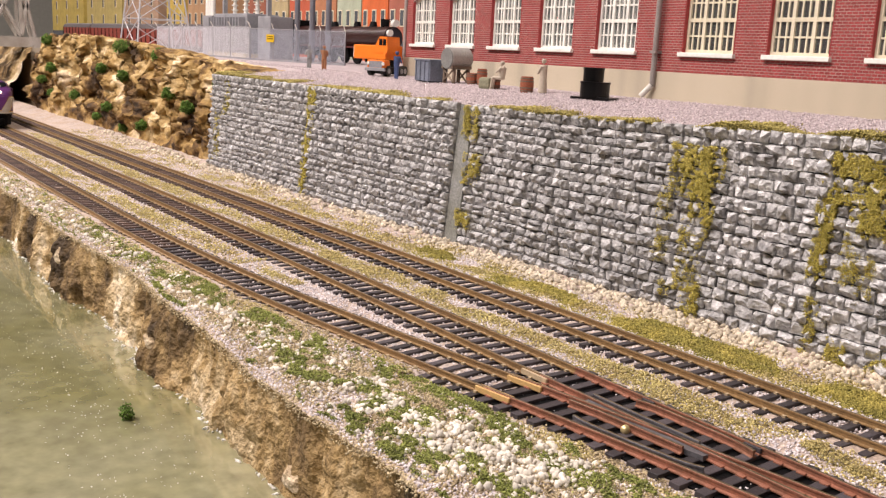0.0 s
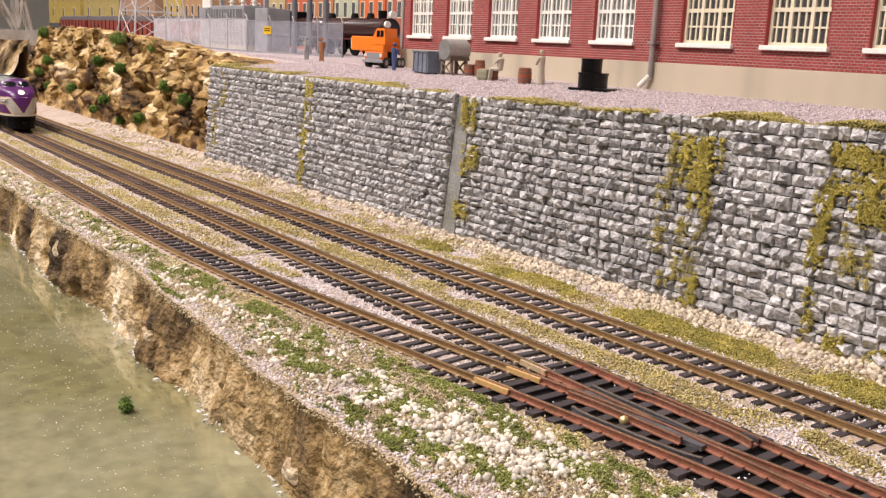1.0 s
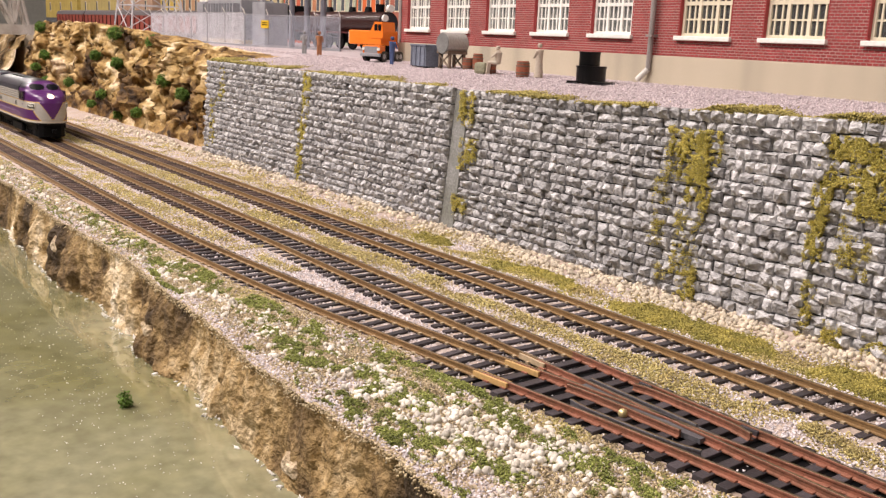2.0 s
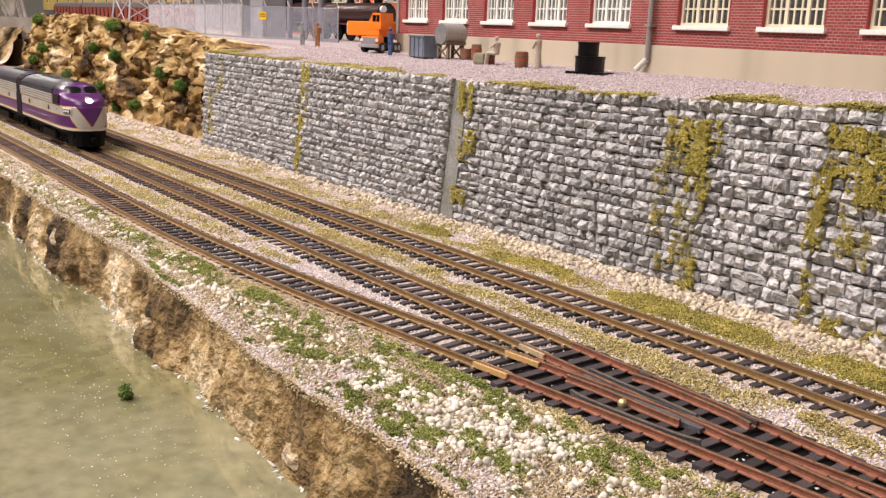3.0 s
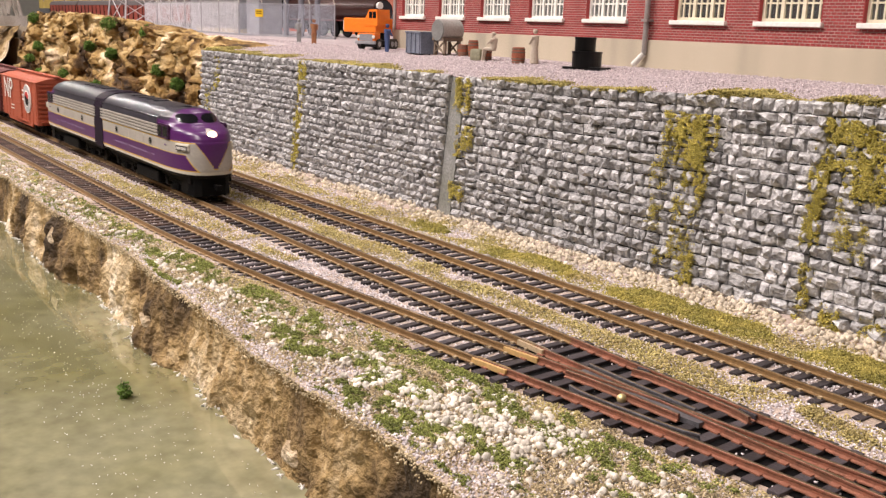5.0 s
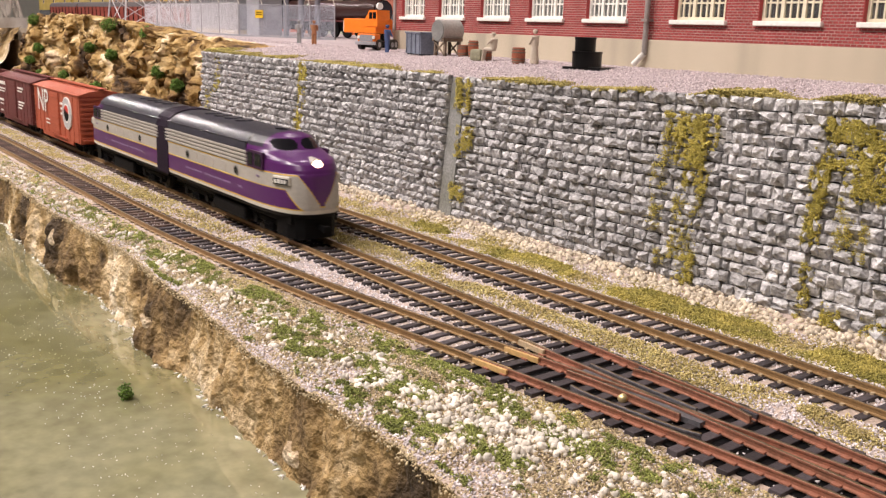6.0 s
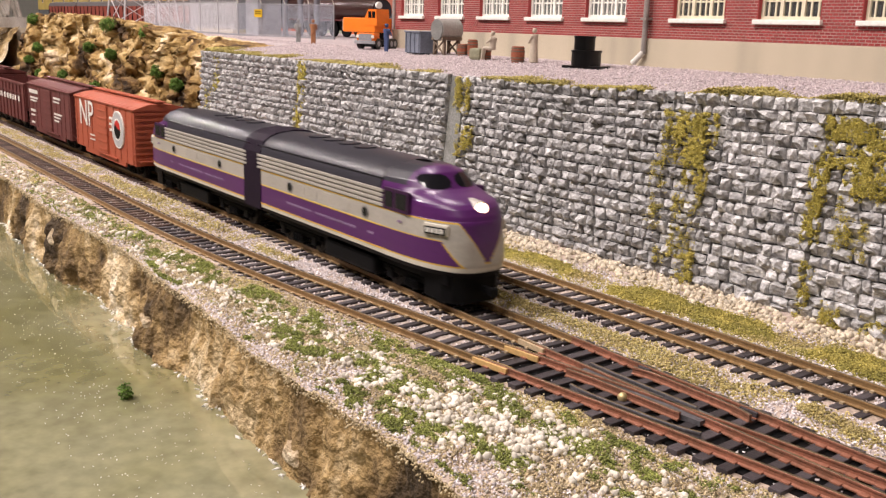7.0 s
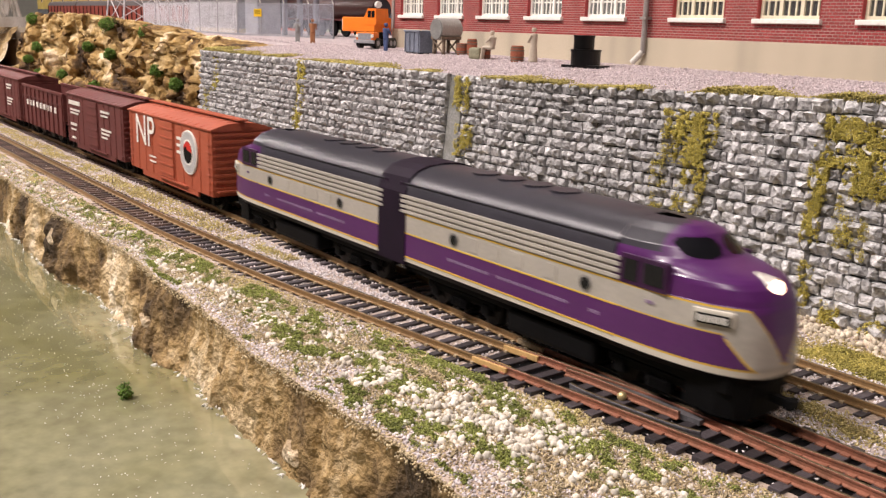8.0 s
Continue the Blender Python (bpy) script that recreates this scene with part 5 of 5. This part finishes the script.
FIG_BLUE = mat("figurine_blue", (0.06, 0.09, 0.20), 0.6, var=0.2, scale=200)
FIG_ORANGE = mat("figurine_orange", (0.38, 0.17, 0.08), 0.6, var=0.2, scale=200)


def tz(x, y):
    return terrace_z(x, y)


def on_yard(x, y, rz=0):
    return at(x, y, tz(x, y) - 0.2, 0, 0, rz)


def figurine(x, y, rz, material, label, pose_="stand"):
    bm = bmesh.new()
    k = 22.5 / 20.5
    if pose_ == "stand":
        for s in (-1, 1):
            rod(bm, (0.3 * s, s * 1.3, 0), (0, s * 1.1, 9.5 * k), 1.0, 8, 1.4)
            box(bm, -0.9, 1.9, s * 1.3 - 0.8, s * 1.3 + 0.8, 0, 0.9, bevel=0.2)
        rod(bm, (0, 0, 9 * k), (0, 0, 16.6 * k), 2.2, 12, 2.7)
        rod(bm, (0, -2.9, 16.0 * k), (2.6, -3.2, 11.5 * k), 0.9, 8, 0.7)
        rod(bm, (0, 2.9, 16.0 * k), (3.8, 2.4, 13.2 * k), 0.9, 8, 0.7)
        hz = 18.8 * k
    elif pose_ == "coat":
        rod(bm, (0, 0, 0.4), (0, 0, 10 * k), 3.1, 12, 2.3)
        rod(bm, (0, 0, 10 * k), (0, 0, 16.6 * k), 2.3, 12, 2.6)
        rod(bm, (0, -2.8, 16 * k), (3.4, -1.5, 11.6 * k), 0.9, 8, 0.7)
        rod(bm, (0, 2.8, 16 * k), (3.4, 1.5, 11.6 * k), 0.9, 8, 0.7)
        hz = 18.8 * k
    else:
        for s in (-1, 1):
            rod(bm, (0, s * 1.4, 8), (6, s * 1.8, 8.4), 1.3, 8, 1.1)
            rod(bm, (6, s * 1.8, 8.4), (7, s * 1.8, 0.2), 1.0, 8, 0.8)
        rod(bm, (0, 0, 7.4), (-0.6, 0, 15.5), 2.1, 12, 2.6)
        rod(bm, (-0.4, -2.8, 15), (4.5, -4.5, 18.5), 0.9, 8, 0.6)
        rod(bm, (-0.4, 2.8, 15), (3.8, 2.4, 11.5), 0.9, 8, 0.6)
        hz = 18.0
    bmesh.ops.create_uvsphere(bm, u_segments=12, v_segments=8, radius=1.55, matrix=Matrix.Translation((0.1, 0, hz)))
    rod(bm, (0, 0, hz + 0.5), (0, 0, hz + 1.5), 1.75, 12, 1.2)
    tmp = part("figurine", bm, material)
    mod = tmp.modifiers.new("moulded", "REMESH")
    mod.mode, mod.voxel_size = "VOXEL", 0.00035
    me = bpy.data.meshes.new_from_object(tmp.evaluated_get(bpy.context.evaluated_depsgraph_get()))
    bpy.data.objects.remove(tmp)
    me.polygons.foreach_set("use_smooth", [True] * len(me.polygons))
    ob = part("figurine", me, None, m=on_yard(x, y, rz))
    return tagged(ob, label, "figurine", "yard figurines")


figurine(-816, 427, -40, FIG_GREY, "small grey painted figurine with pale cap on gravel")
figurine(-790, 429, 150, FIG_ORANGE, "small figurine in orange and brown pointing")
figurine(-643, 415, 100, FIG_BLUE, "small figurine in dark blue beside the truck")
figurine(-503, 410, -150, FIG_BEIGE, "seated pale figurine waving an arm", "sit")
figurine(-463, 412, 200, FIG_BEIGE, "standing figurine in long beige coat", "coat")


def barrel(x, y, h=10.5, r=4.6, label="small red-brown wooden barrel"):
    b = thing("barrel", on_yard(x, y), label, "barrel", "yard barrels")
    bm = bmesh.new()
    prof = [(0.84, 0), (0.95, 0.25), (1.0, 0.5), (0.95, 0.75), (0.84, 1.0)]
    loft(bm, [[(r * k * math.cos(a), r * k * math.sin(a), h * z) for a in np.linspace(0, 2 * math.pi, 18, endpoint=False)] for k, z in prof])
    part("cask", bm, BARREL, b)
    for z, k in ((0.12, 0.93), (0.3, 0.99), (0.7, 0.99), (0.88, 0.93)):
        part("hoop", rodded((0, 0, h * z - 0.4), (0, 0, h * z + 0.4), r * k + 0.12, 18), WOOD, b)
    return b


barrel(-474, 408)
barrel(-512, 412, 8.4, 3.6)
barrel(-560, 428, 8.5, 4.0, "small orange-brown wooden keg beside the tank")
barrel(-553, 432, 12, 4.0, "small orange-brown wooden keg beside the tank")
ob = part("rubble_sack", boxed(-4.5, 4.5, -3.5, 3.5, 0, 8, bevel=2.2), mat("sack_olive", (0.28, 0.27, 0.18), 0.8), m=on_yard(-515, 406, 20))
tagged(ob, "grey-olive bulging sack on the gravel", "sack")


def dumpster():
    d = thing("dumpster", on_yard(-603, 421, -8), "dark blue-grey open steel dumpster", "dumpster")
    bm = bmesh.new()
    for a in ((-13, 13, -7.5, -6.7), (-13, 13, 6.7, 7.5)):
        box(bm, *a, 1, 17)
    box(bm, -13, -12.2, -6.7, 6.7, 1, 17)
    box(bm, 12.2, 13, -6.7, 6.7, 1, 17)
    box(bm, -12.2, 12.2, -6.7, 6.7, 1, 2)
    part("bin", bm, BLUEGREY, d)
    for x in (-11, -3.7, 3.7, 11):
        part("rib", boxed(x - 0.6, x + 0.6, -8.2, -7.4, 1.5, 16), BLUEGREY, d)
    part("rim", boxed(-13.6, 13.6, -8.3, -7.3, 16, 17.4, bevel=0.3), BLUEGREY, d)
    part("rim", boxed(-13.6, 13.6, 7.3, 8.3, 16, 17.4, bevel=0.3), BLUEGREY, d)
    for x in (-10, 10):
        part("skid", boxed(x - 1, x + 1, -7, 7, 0, 1.1), BLACK, d)


dumpster()


def tank():
    t = thing("fuel_tank_stand", on_yard(-577, 426, 0), "grey horizontal tank on a wooden stand", "tank")
    bm = bmesh.new()
    rod(bm, (0, -9, 18.6), (0, 9, 18.6), 8.0, 28)
    part("drum", bm, TANKGREY, t, smooth=False)
    for y in (-9.2, 9.2):
        part("drum_end", rodded((0, y - 0.5, 18.6), (0, y + 0.5, 18.6), 7.4, 28), mat("tank_end", (0.20, 0.20, 0.19), 0.6), t, "darker drum end")
    for y in (-6.5, 6.5):
        for x in (-6, 6):
            part("leg", boxed(x - 1, x + 1, y - 1, y + 1, 0, 13), WOOD, t)
        part("cross_brace", rodded((-6, y - 1, 1.5), (6, y - 1, 10.5), 0.7, 6), WOOD, t)
        part("cross_brace", rodded((6, y - 1, 1.5), (-6, y - 1, 10.5), 0.7, 6), WOOD, t)
    for x in (-6, 6):
        part("bearer", boxed(x - 1.1, x + 1.1, -9, 9, 11, 13.4), WOOD, t)


tank()


def tyre_stack():
    t = thing("black_drum_stack", on_yard(-407, 404, 12), "stack of glossy black drums and plates", "drum stack")
    part("drum", rodded((0, 0, 1.6), (0, 0, 10.5), 8.8, 30), TYRE, t)
    part("drum", rodded((-2, 0.5, 10.5), (-2, 0.5, 18.5), 6.2, 26), TYRE, t)
    part("rim", rodded((0, 0, 9.6), (0, 0, 10.8), 9.2, 30), TYRE, t)
    part("rim", rodded((-2, 0.5, 17.8), (-2, 0.5, 19), 6.5, 26), TYRE, t)
    part("plate", boxed(2, 14, -7, 5, 0, 2.0, bevel=0.4), TYRE, t)
    part("plate", boxed(-14, -4, -5, 6, 0, 1.7, bevel=0.4), TYRE, t)
    part("plate", boxed(-6, 6, -6, 6, 0, 1.7, bevel=0.3), TYRE, t)


tyre_stack()


def pickup():
    """Orange crane truck seen from its front corner."""
    t = thing("crane_truck", on_yard(-682, 430, -62), "bright orange model truck with crane cab", "truck")
    bm = bmesh.new()
    box(bm, -18, 15, -8, 8, 3.5, 7, bevel=0.6)
    part("chassis", bm, BLACK, t, "black chassis")
    bm = bmesh.new()
    box(bm, 9, 18, -8.5, 8.5, 6.5, 13, bevel=1.0)
    part("bonnet", bm, ORANGE, t)
    part("grille", boxed(17.6, 18.6, -6, 6, 6.8, 12), GREYSTEEL, t, "grey grille")
    part("bumper", boxed(18, 20, -9.5, 9.5, 4, 6.6, bevel=0.4), GREYSTEEL, t, "steel bumper")
    for s in (-1, 1):
        part("headlamp", rodded((18, s * 7.2, 10), (19, s * 7.2, 10), 1.3, 12), WHITE, t, "round headlamp")
        for x in (12, -10, -16):
            w = part("wheel", rodded((x, s * 7.6 - 1.6, 4.2), (x, s * 7.6 + 1.6, 4.2), 4.4, 18), TYRE, t)
            part("rim", rodded((x, s * 9.3 - 0.2, 4.2), (x, s * 9.3 + 0.2, 4.2), 2.2, 14), GREYSTEEL, w)
    c = thing("excavator_house", on_yard(-727, 455, 8), "orange crane house with glazed cab", "crane")
    c.location.z += 0.0125
    part("house", boxed(-31, 14, -10, 10, 0, 12.5, bevel=1.0), ORANGE, c)
    bm = bmesh.new()
    loft(bm, [[(x0, -10.5, z), (x1, -10.5, z), (x1, 4, z), (x0, 4, z)] for x0, x1, z in ((0, 17, 6), (0, 17, 12), (6, 16, 20))])
    part("cab", bm, ORANGE, c)
    part("cab_window", boxed(6, 10, -10.9, -8.4, 12.6, 18), BLACK_GLASS, c, "dark cab window")
    part("cab_window", boxed(11.2, 15, -10.9, -8.4, 12.6, 18), BLACK_GLASS, c, "dark cab window")
    part("counterweight", boxed(-34, -31, -8, 8, 1, 11, bevel=0.8), WHITE, c, "pale rear weight")
    part("pedestal", boxed(-12, 10, -8, 8, -12.5, 0.2), BLACK, c, "dark undercarriage")


pickup()


def fence_run(x0, y0, x1, y1, n, mesh_mat, label, h=40.0):
    """Chain-link fence with leaning barbed-wire arms."""
    z0 = tz((x0 + x1) / 2, (y0 + y1) / 2)
    ang = math.degrees(math.atan2(y1 - y0, x1 - x0))
    L = math.hypot(x1 - x0, y1 - y0)
    f = thing("chain_link_fence", at(x0, y0, z0 - 0.3, 0, 0, ang), label, "fence", "yard fences")
    for i in range(n + 1):
        x = L * i / n
        p = part("post", rodded((x, 0, 0), (x, 0, h), 0.7, 8), GREYSTEEL, f)
        part("arm", rodded((x, 0, h), (x, -3.5, h + 6), 0.6, 8), WHITE, p, "pale leaning arm")
    for z in (1.0, h - 0.6):
        part("rail", rodded((0, 0, z), (L, 0, z), 0.45, 6), GREYSTEEL, f)
    part("kerb", boxed(-1, L + 1, -1.5, 1.5, -1, 2.2), GREYSTEEL, f)
    bm = bmesh.new()
    d = 1.9
    k = -int(h / d)
    while k * d < L:
        for sgn in (0, 1):
            a, b = k * d, k * d + h
            za, zb = (0.0, h) if sgn == 0 else (h, 0.0)
            if a < 0:
                za, a = (za - a if sgn == 0 else za + a), 0.0
            if b > L:
                zb, b = (zb - (b - L) if sgn == 0 else zb + (b - L)), L
            if b - a > 0.5:
                rod(bm, (a, 0.1 * sgn, za), (b, 0.1 * sgn, zb), 0.13, 3)
        k += 1
    part("mesh", bm, mesh_mat, f, "fine pale wire mesh")
    return f


WIRE = mat("fence_wire", (0.82, 0.82, 0.86), 0.5, metal=0.2, var=0.2)
WIRE2 = mat("fence_wire_grey", (0.44, 0.46, 0.53), 0.5, metal=0.2, var=0.2)
fence_run(-1500, 515, -1075, 482, 6, WIRE, "pale chain-link fence with leaning barbed-wire arms")
fence_run(-1073, 482, -955, 545, 4, WIRE2, "grey chain-link fence with leaning barbed-wire arms", 38)
sign = part("warning_sign", boxed(-5.5, 5.5, -0.4, 0.4, -4.5, 4.5, bevel=0.2), mat("sign_yellow", (0.75, 0.48, 0.02), 0.5, bump=0), m=at(-1046, 495, 114, 0, 0, 28))
tagged(sign, "small yellow warning sign hung on the fence", "sign")
for k in range(2):
    part("warning_line", boxed(-4, 4, -0.6, -0.3, 1.5 - k * 2.4, 2.4 - k * 2.4), BLACK, sign)


def lattice_tower(x, y, w, h, label):
    t = thing("lattice_tower", at(x, y, tz(x, y) - 0.5), label, "steel tower", "lattice towers")
    a, b = w / 2, w / 2 * 0.55
    cs = [(sx, sy) for sx, sy in ((-1, -1), (1, -1), (1, 1), (-1, 1))]
    lv = [0, 0.28, 0.54, 0.78, 1.0]

    def c(i, k):
        r = a + (b - a) * lv[k]
        return (cs[i % 4][0] * r, cs[i % 4][1] * r, h * lv[k])
    for i in range(4):
        part("leg", rodded(c(i, 0), c(i, 4), 1.5, 6), TOWER, t)
        for k in range(4):
            part("brace", rodded(c(i, k), c(i + 1, k + 1), 0.8, 5), TOWER, t)
            part("brace", rodded(c(i + 1, k), c(i, k + 1), 0.8, 5), TOWER, t)
            part("strut", rodded(c(i, k + 1), c(i + 1, k + 1), 0.8, 5), TOWER, t)
    return t


TOWER = mat("tower_grey", (0.55, 0.54, 0.55), 0.5, metal=0.2, var=0.2)
lattice_tower(-1640, 560, 95, 190, "pale grey steel lattice tower in the yard")
POLE = mat("pole_grey", (0.20, 0.20, 0.23), 0.5, metal=0.3, var=0.2)
for px, py in ((-1075, 545), (-1045, 550), (-1008, 552)):
    t = thing("steel_pole", at(px, py, tz(px, py) - 0.5), "dark grey steel pole of the substation", "pole", "substation poles")
    part("shaft", rodded((0, 0, 0), (0, 0, 190), 3.6, 10, 3.0), POLE, t)
    part("base_plate", boxed(-6, 6, -6, 6, 0, 1.6), POLE, t)


def substation():
    s = thing("transformer_bank", at(-1330, 590, tz(-1330, 590) - 0.5), "grey substation transformer with cooling fins and insulators", "transformer")
    part("tank", boxed(-60, 60, -26, 26, 6, 62, bevel=2), GREYSTEEL, s)
    part("plinth", boxed(-68, 68, -32, 32, 0, 6), CONCRETE, s, "concrete plinth")
    for k in range(12):
        part("fin", boxed(-57 + k * 10, -54 + k * 10, -36, -26, 12, 56), GREYSTEEL, s)
    for x in (-40, 0, 40):
        b = part("bushing", rodded((x, 0, 62), (x, 0, 96), 3.2, 12, 2), WHITE, s, "white insulator")
        for z in (68, 75, 82, 89):
            part("shed", rodded((x, 0, z), (x, 0, z + 1.5), 5, 14), WHITE, b)
    for x in (-78, 78):
        part("gantry_leg", boxed(x - 3, x + 3, -3, 3, 0, 180), GREYSTEEL, s)
    for z in (100, 130, 165):
        part("gantry_beam", boxed(-75, 75, -3, 3, z, z + 6), GREYSTEEL, s)
    for k in range(9):
        part("gantry_brace", rodded((-75 + k * 17, 0, 136 if k % 2 else 165), (-58 + k * 17, 0, 165 if k % 2 else 136), 1.2, 6), GREYSTEEL, s)
    part("cabinet", boxed(85, 125, -20, 15, 0, 58, bevel=1.2), GREYSTEEL, s, "grey switch cabinet")
    for x in (-100, -110, -122):
        part("insulator", rodded((x, -10, 60), (x, -10, 100), 4, 12, 3), WHITE, s, "white post insulator")
    part("frame", boxed(-128, -94, -16, 4, 0, 60), GREYSTEEL, s)


substation()


# black steam engine standing behind the fence
def steam_engine():
    e = thing("steam_locomotive", at(-1130, 640, 88, 0, 0, 0), "black model steam locomotive standing behind the fence", "locomotive")
    part("boiler", rodded((-110, 0, 34), (128, 0, 34), 14, 28), mat("boiler_brown_black", (0.035, 0.012, 0.010), 0.35, var=0.2), e, "dark brown-black boiler")
    part("smokebox_front", rodded((126, 0, 34), (130, 0, 34), 12, 28), ROOF, e)
    part("cab", boxed(-150, -108, -18, 18, 12, 56, bevel=1.5), BLACK, e)
    part("running_board", boxed(-110, 132, -18, 18, 20, 22), mat("maroon_board", (0.10, 0.02, 0.02), 0.5), e, "dark maroon running board")
    part("frame", boxed(-150, 135, -8, 8, 8, 20), BLACK, e)
    part("chimney", rodded((108, 0, 46), (108, 0, 57), 5, 16, 6), BLACK, e)
    for x in (40, 80, -20):
        part("dome", rodded((x, 0, 45), (x, 0, 54), 6, 16, 4), BLACK, e)
    part("headlight", rodded((128, 0, 52), (134, 0, 52), 4.5, 18), WHITE, e, "pale headlight")
    part("marker_lamp", rodded((132, -9, 40), (136, -9, 40), 4, 18), WHITE, e, "pale marker lamp")
    for x in (-70, -38, -6, 26, 58):
        for s in (-1, 1):
            part("driver", rodded((x, s * 9 - 1.5, 11), (x, s * 9 + 1.5, 11), 11, 20), BLACK, e)
    part("tender", boxed(-290, -158, -17, 17, 8, 50, bevel=1.5), mat("tender_maroon", (0.07, 0.018, 0.018), 0.5), e, "dark maroon tender")


steam_engine()


def coach(x, label):
    c = thing("freight_car", at(x, 690, 88), label, "freight car", "brown freight cars")
    bm = bmesh.new()
    loft(bm, [[(xx, y, z) for y, z in ((-17, 10), (17, 10), (18, 40), (14, 48), (0, 51), (-14, 48), (-18, 40))] for xx in (-125, 125)])
    part("body", bm, mat("coach_maroon", (0.27, 0.055, 0.035), 0.55, var=0.3, scale=20), c)
    bm = bmesh.new()
    loft(bm, [[(xx, y, z) for y, z in ((-18.4, 40.5), (-14, 48.6), (0, 51.6), (14, 48.6), (18.4, 40.5), (14, 44), (-14, 44))] for xx in (-126, 126)])
    part("roof", bm, mat("coach_roof", (0.10, 0.085, 0.085), 0.6, var=0.2), c, "dark grey car roof")
    for k in range(9):
        part("side_post", boxed(-121 + k * 30, -119.4 + k * 30, -18.9, -17, 11, 40), BLACK, c, "dark side post")
    part("underframe", boxed(-115, 115, -10, 10, 0, 10), BLACK, c)


for x in (-1800, -2060, -2320, -2580):
    coach(x, "red-brown freight car with dark roof standing behind the rocks")

# row of shops far behind
SHOPS = ((-3560, 420, (0.52, 0.40, 0.10)), (-3120, 380, (0.50, 0.40, 0.14)), (-2760, 300, (0.45, 0.30, 0.2)), (-2480, 130, (0.62, 0.45, 0.10)), (-2330, 120, (0.50, 0.30, 0.16)), (-1980, 110, (0.34, 0.12, 0.07)), (-1868, 100, (0.50, 0.40, 0.22)), (-1762, 100, (0.52, 0.12, 0.06)), (-1662, 96, (0.46, 0.20, 0.10)),
         (-1566, 90, (0.42, 0.46, 0.34)), (-1474, 90, (0.62, 0.14, 0.04)), (-1382, 90, (0.36, 0.12, 0.08)), (-1290, 90, (0.5, 0.36, 0.2)))
SHOP_WIN = mat("shop_window", (0.10, 0.11, 0.12), 0.2, var=0.2)
for k, (x, w, col) in enumerate(SHOPS):
    s = thing("shop_building", at(x, 900, tz(x, 900) - 1), "small painted townhouse facade in a row of shops", "building", "row of shops")
    h = 190 + 25 * (k % 3)
    m_ = mat("shop_front", col, 0.8, var=0.25, scale=40)
    part("wall", boxed(-w / 2 + 1, w / 2 - 1, 0, 120, 0, h), m_, s)
    part("cornice", boxed(-w / 2, w / 2, -4, 0, h - 8, h + 2, bevel=0.8), CREAM, s, "pale cornice")
    for zz in (62, 112, 160):
        for q in range(3):
            xx = -w / 2 + w * (q + 0.5) / 3
            wd = part("window", boxed(xx - 7, xx + 7, -1.5, 1, zz, zz + 30), CREAM, s)
            part("pane", boxed(xx - 5.2, xx + 5.2, -2, 0, zz + 2, zz + 28), SHOP_WIN, wd)
    part("shop_window", boxed(-w / 2 + 8, w / 2 - 8, -2, 0, 8, 38), SHOP_WIN, s)


# truss bridge crossing at the far end
def truss_bridge():
    b = thing("truss_bridge", at(-1640, 0, 0), "weathered pale steel truss bridge over the tracks", "bridge")
    M = mat("bridge_grey", (0.45, 0.42, 0.38), 0.6, var=0.35, scale=50, tint=(0.28, 0.24, 0.2))
    for x in (-16, 16):
        part("girder", boxed(x - 3, x + 3, 60, 372, 84, 100), M, b)
        part("top_chord", boxed(x - 3, x + 3, 90, 360, 196, 204), M, b)
        for k in range(6):
            y0 = 100 + k * 48
            part("upright", boxed(x - 2, x + 2, y0 - 2.5, y0 + 2.5, 100, 196), M, b)
            part("diagonal", rodded((x, y0, 100), (x, y0 + 48 if k < 5 else y0 + 20, 196), 3, 6), M, b)
            part("diagonal", rodded((x, y0, 196), (x, y0 + 48 if k < 5 else y0 + 20, 100), 3, 6), M, b)
    part("deck", boxed(-14, 14, 60, 372, 94, 98), WHITE, b, "white-edged bridge deck")
    for y in (70, 362):
        part("pier", boxed(-20, 20, y - 10, y + 10, -8, 84), CONCRETE, b, "concrete pier")


truss_bridge()
sheet("hillside", np.arange(-2600, -1560, 16), np.linspace(0, 1, 26),
      lambda x, v: (x, 288 + 62 * v + 8 * fbm(x * 0.02, v * 4, 3.0), -6 + 92 * v + 6 * fbm(x * 0.02, v * 5, 1.0)), BANK, "brown shaded rocky hillside", "hillside", smooth=False)

retaining_wall()


# ---------------------------------------------------------------- movement
SPEED = 127.4    # mm a second


def motions():
    steps = [i * 0.5 for i in range(17)]
    for car, x_end in TRAIN:
        walk(car, [(t, at(x_end - 1.7 - SPEED * (8.0 - t), 216.6, 0)) for t in steps])
    for w, x, r in WHEELS:
        turn = math.degrees(SPEED / r)
        walk(w, [(k / 15, at(x, 0, r, 0, turn * k / 15, 0)) for k in range(121)])


motions()
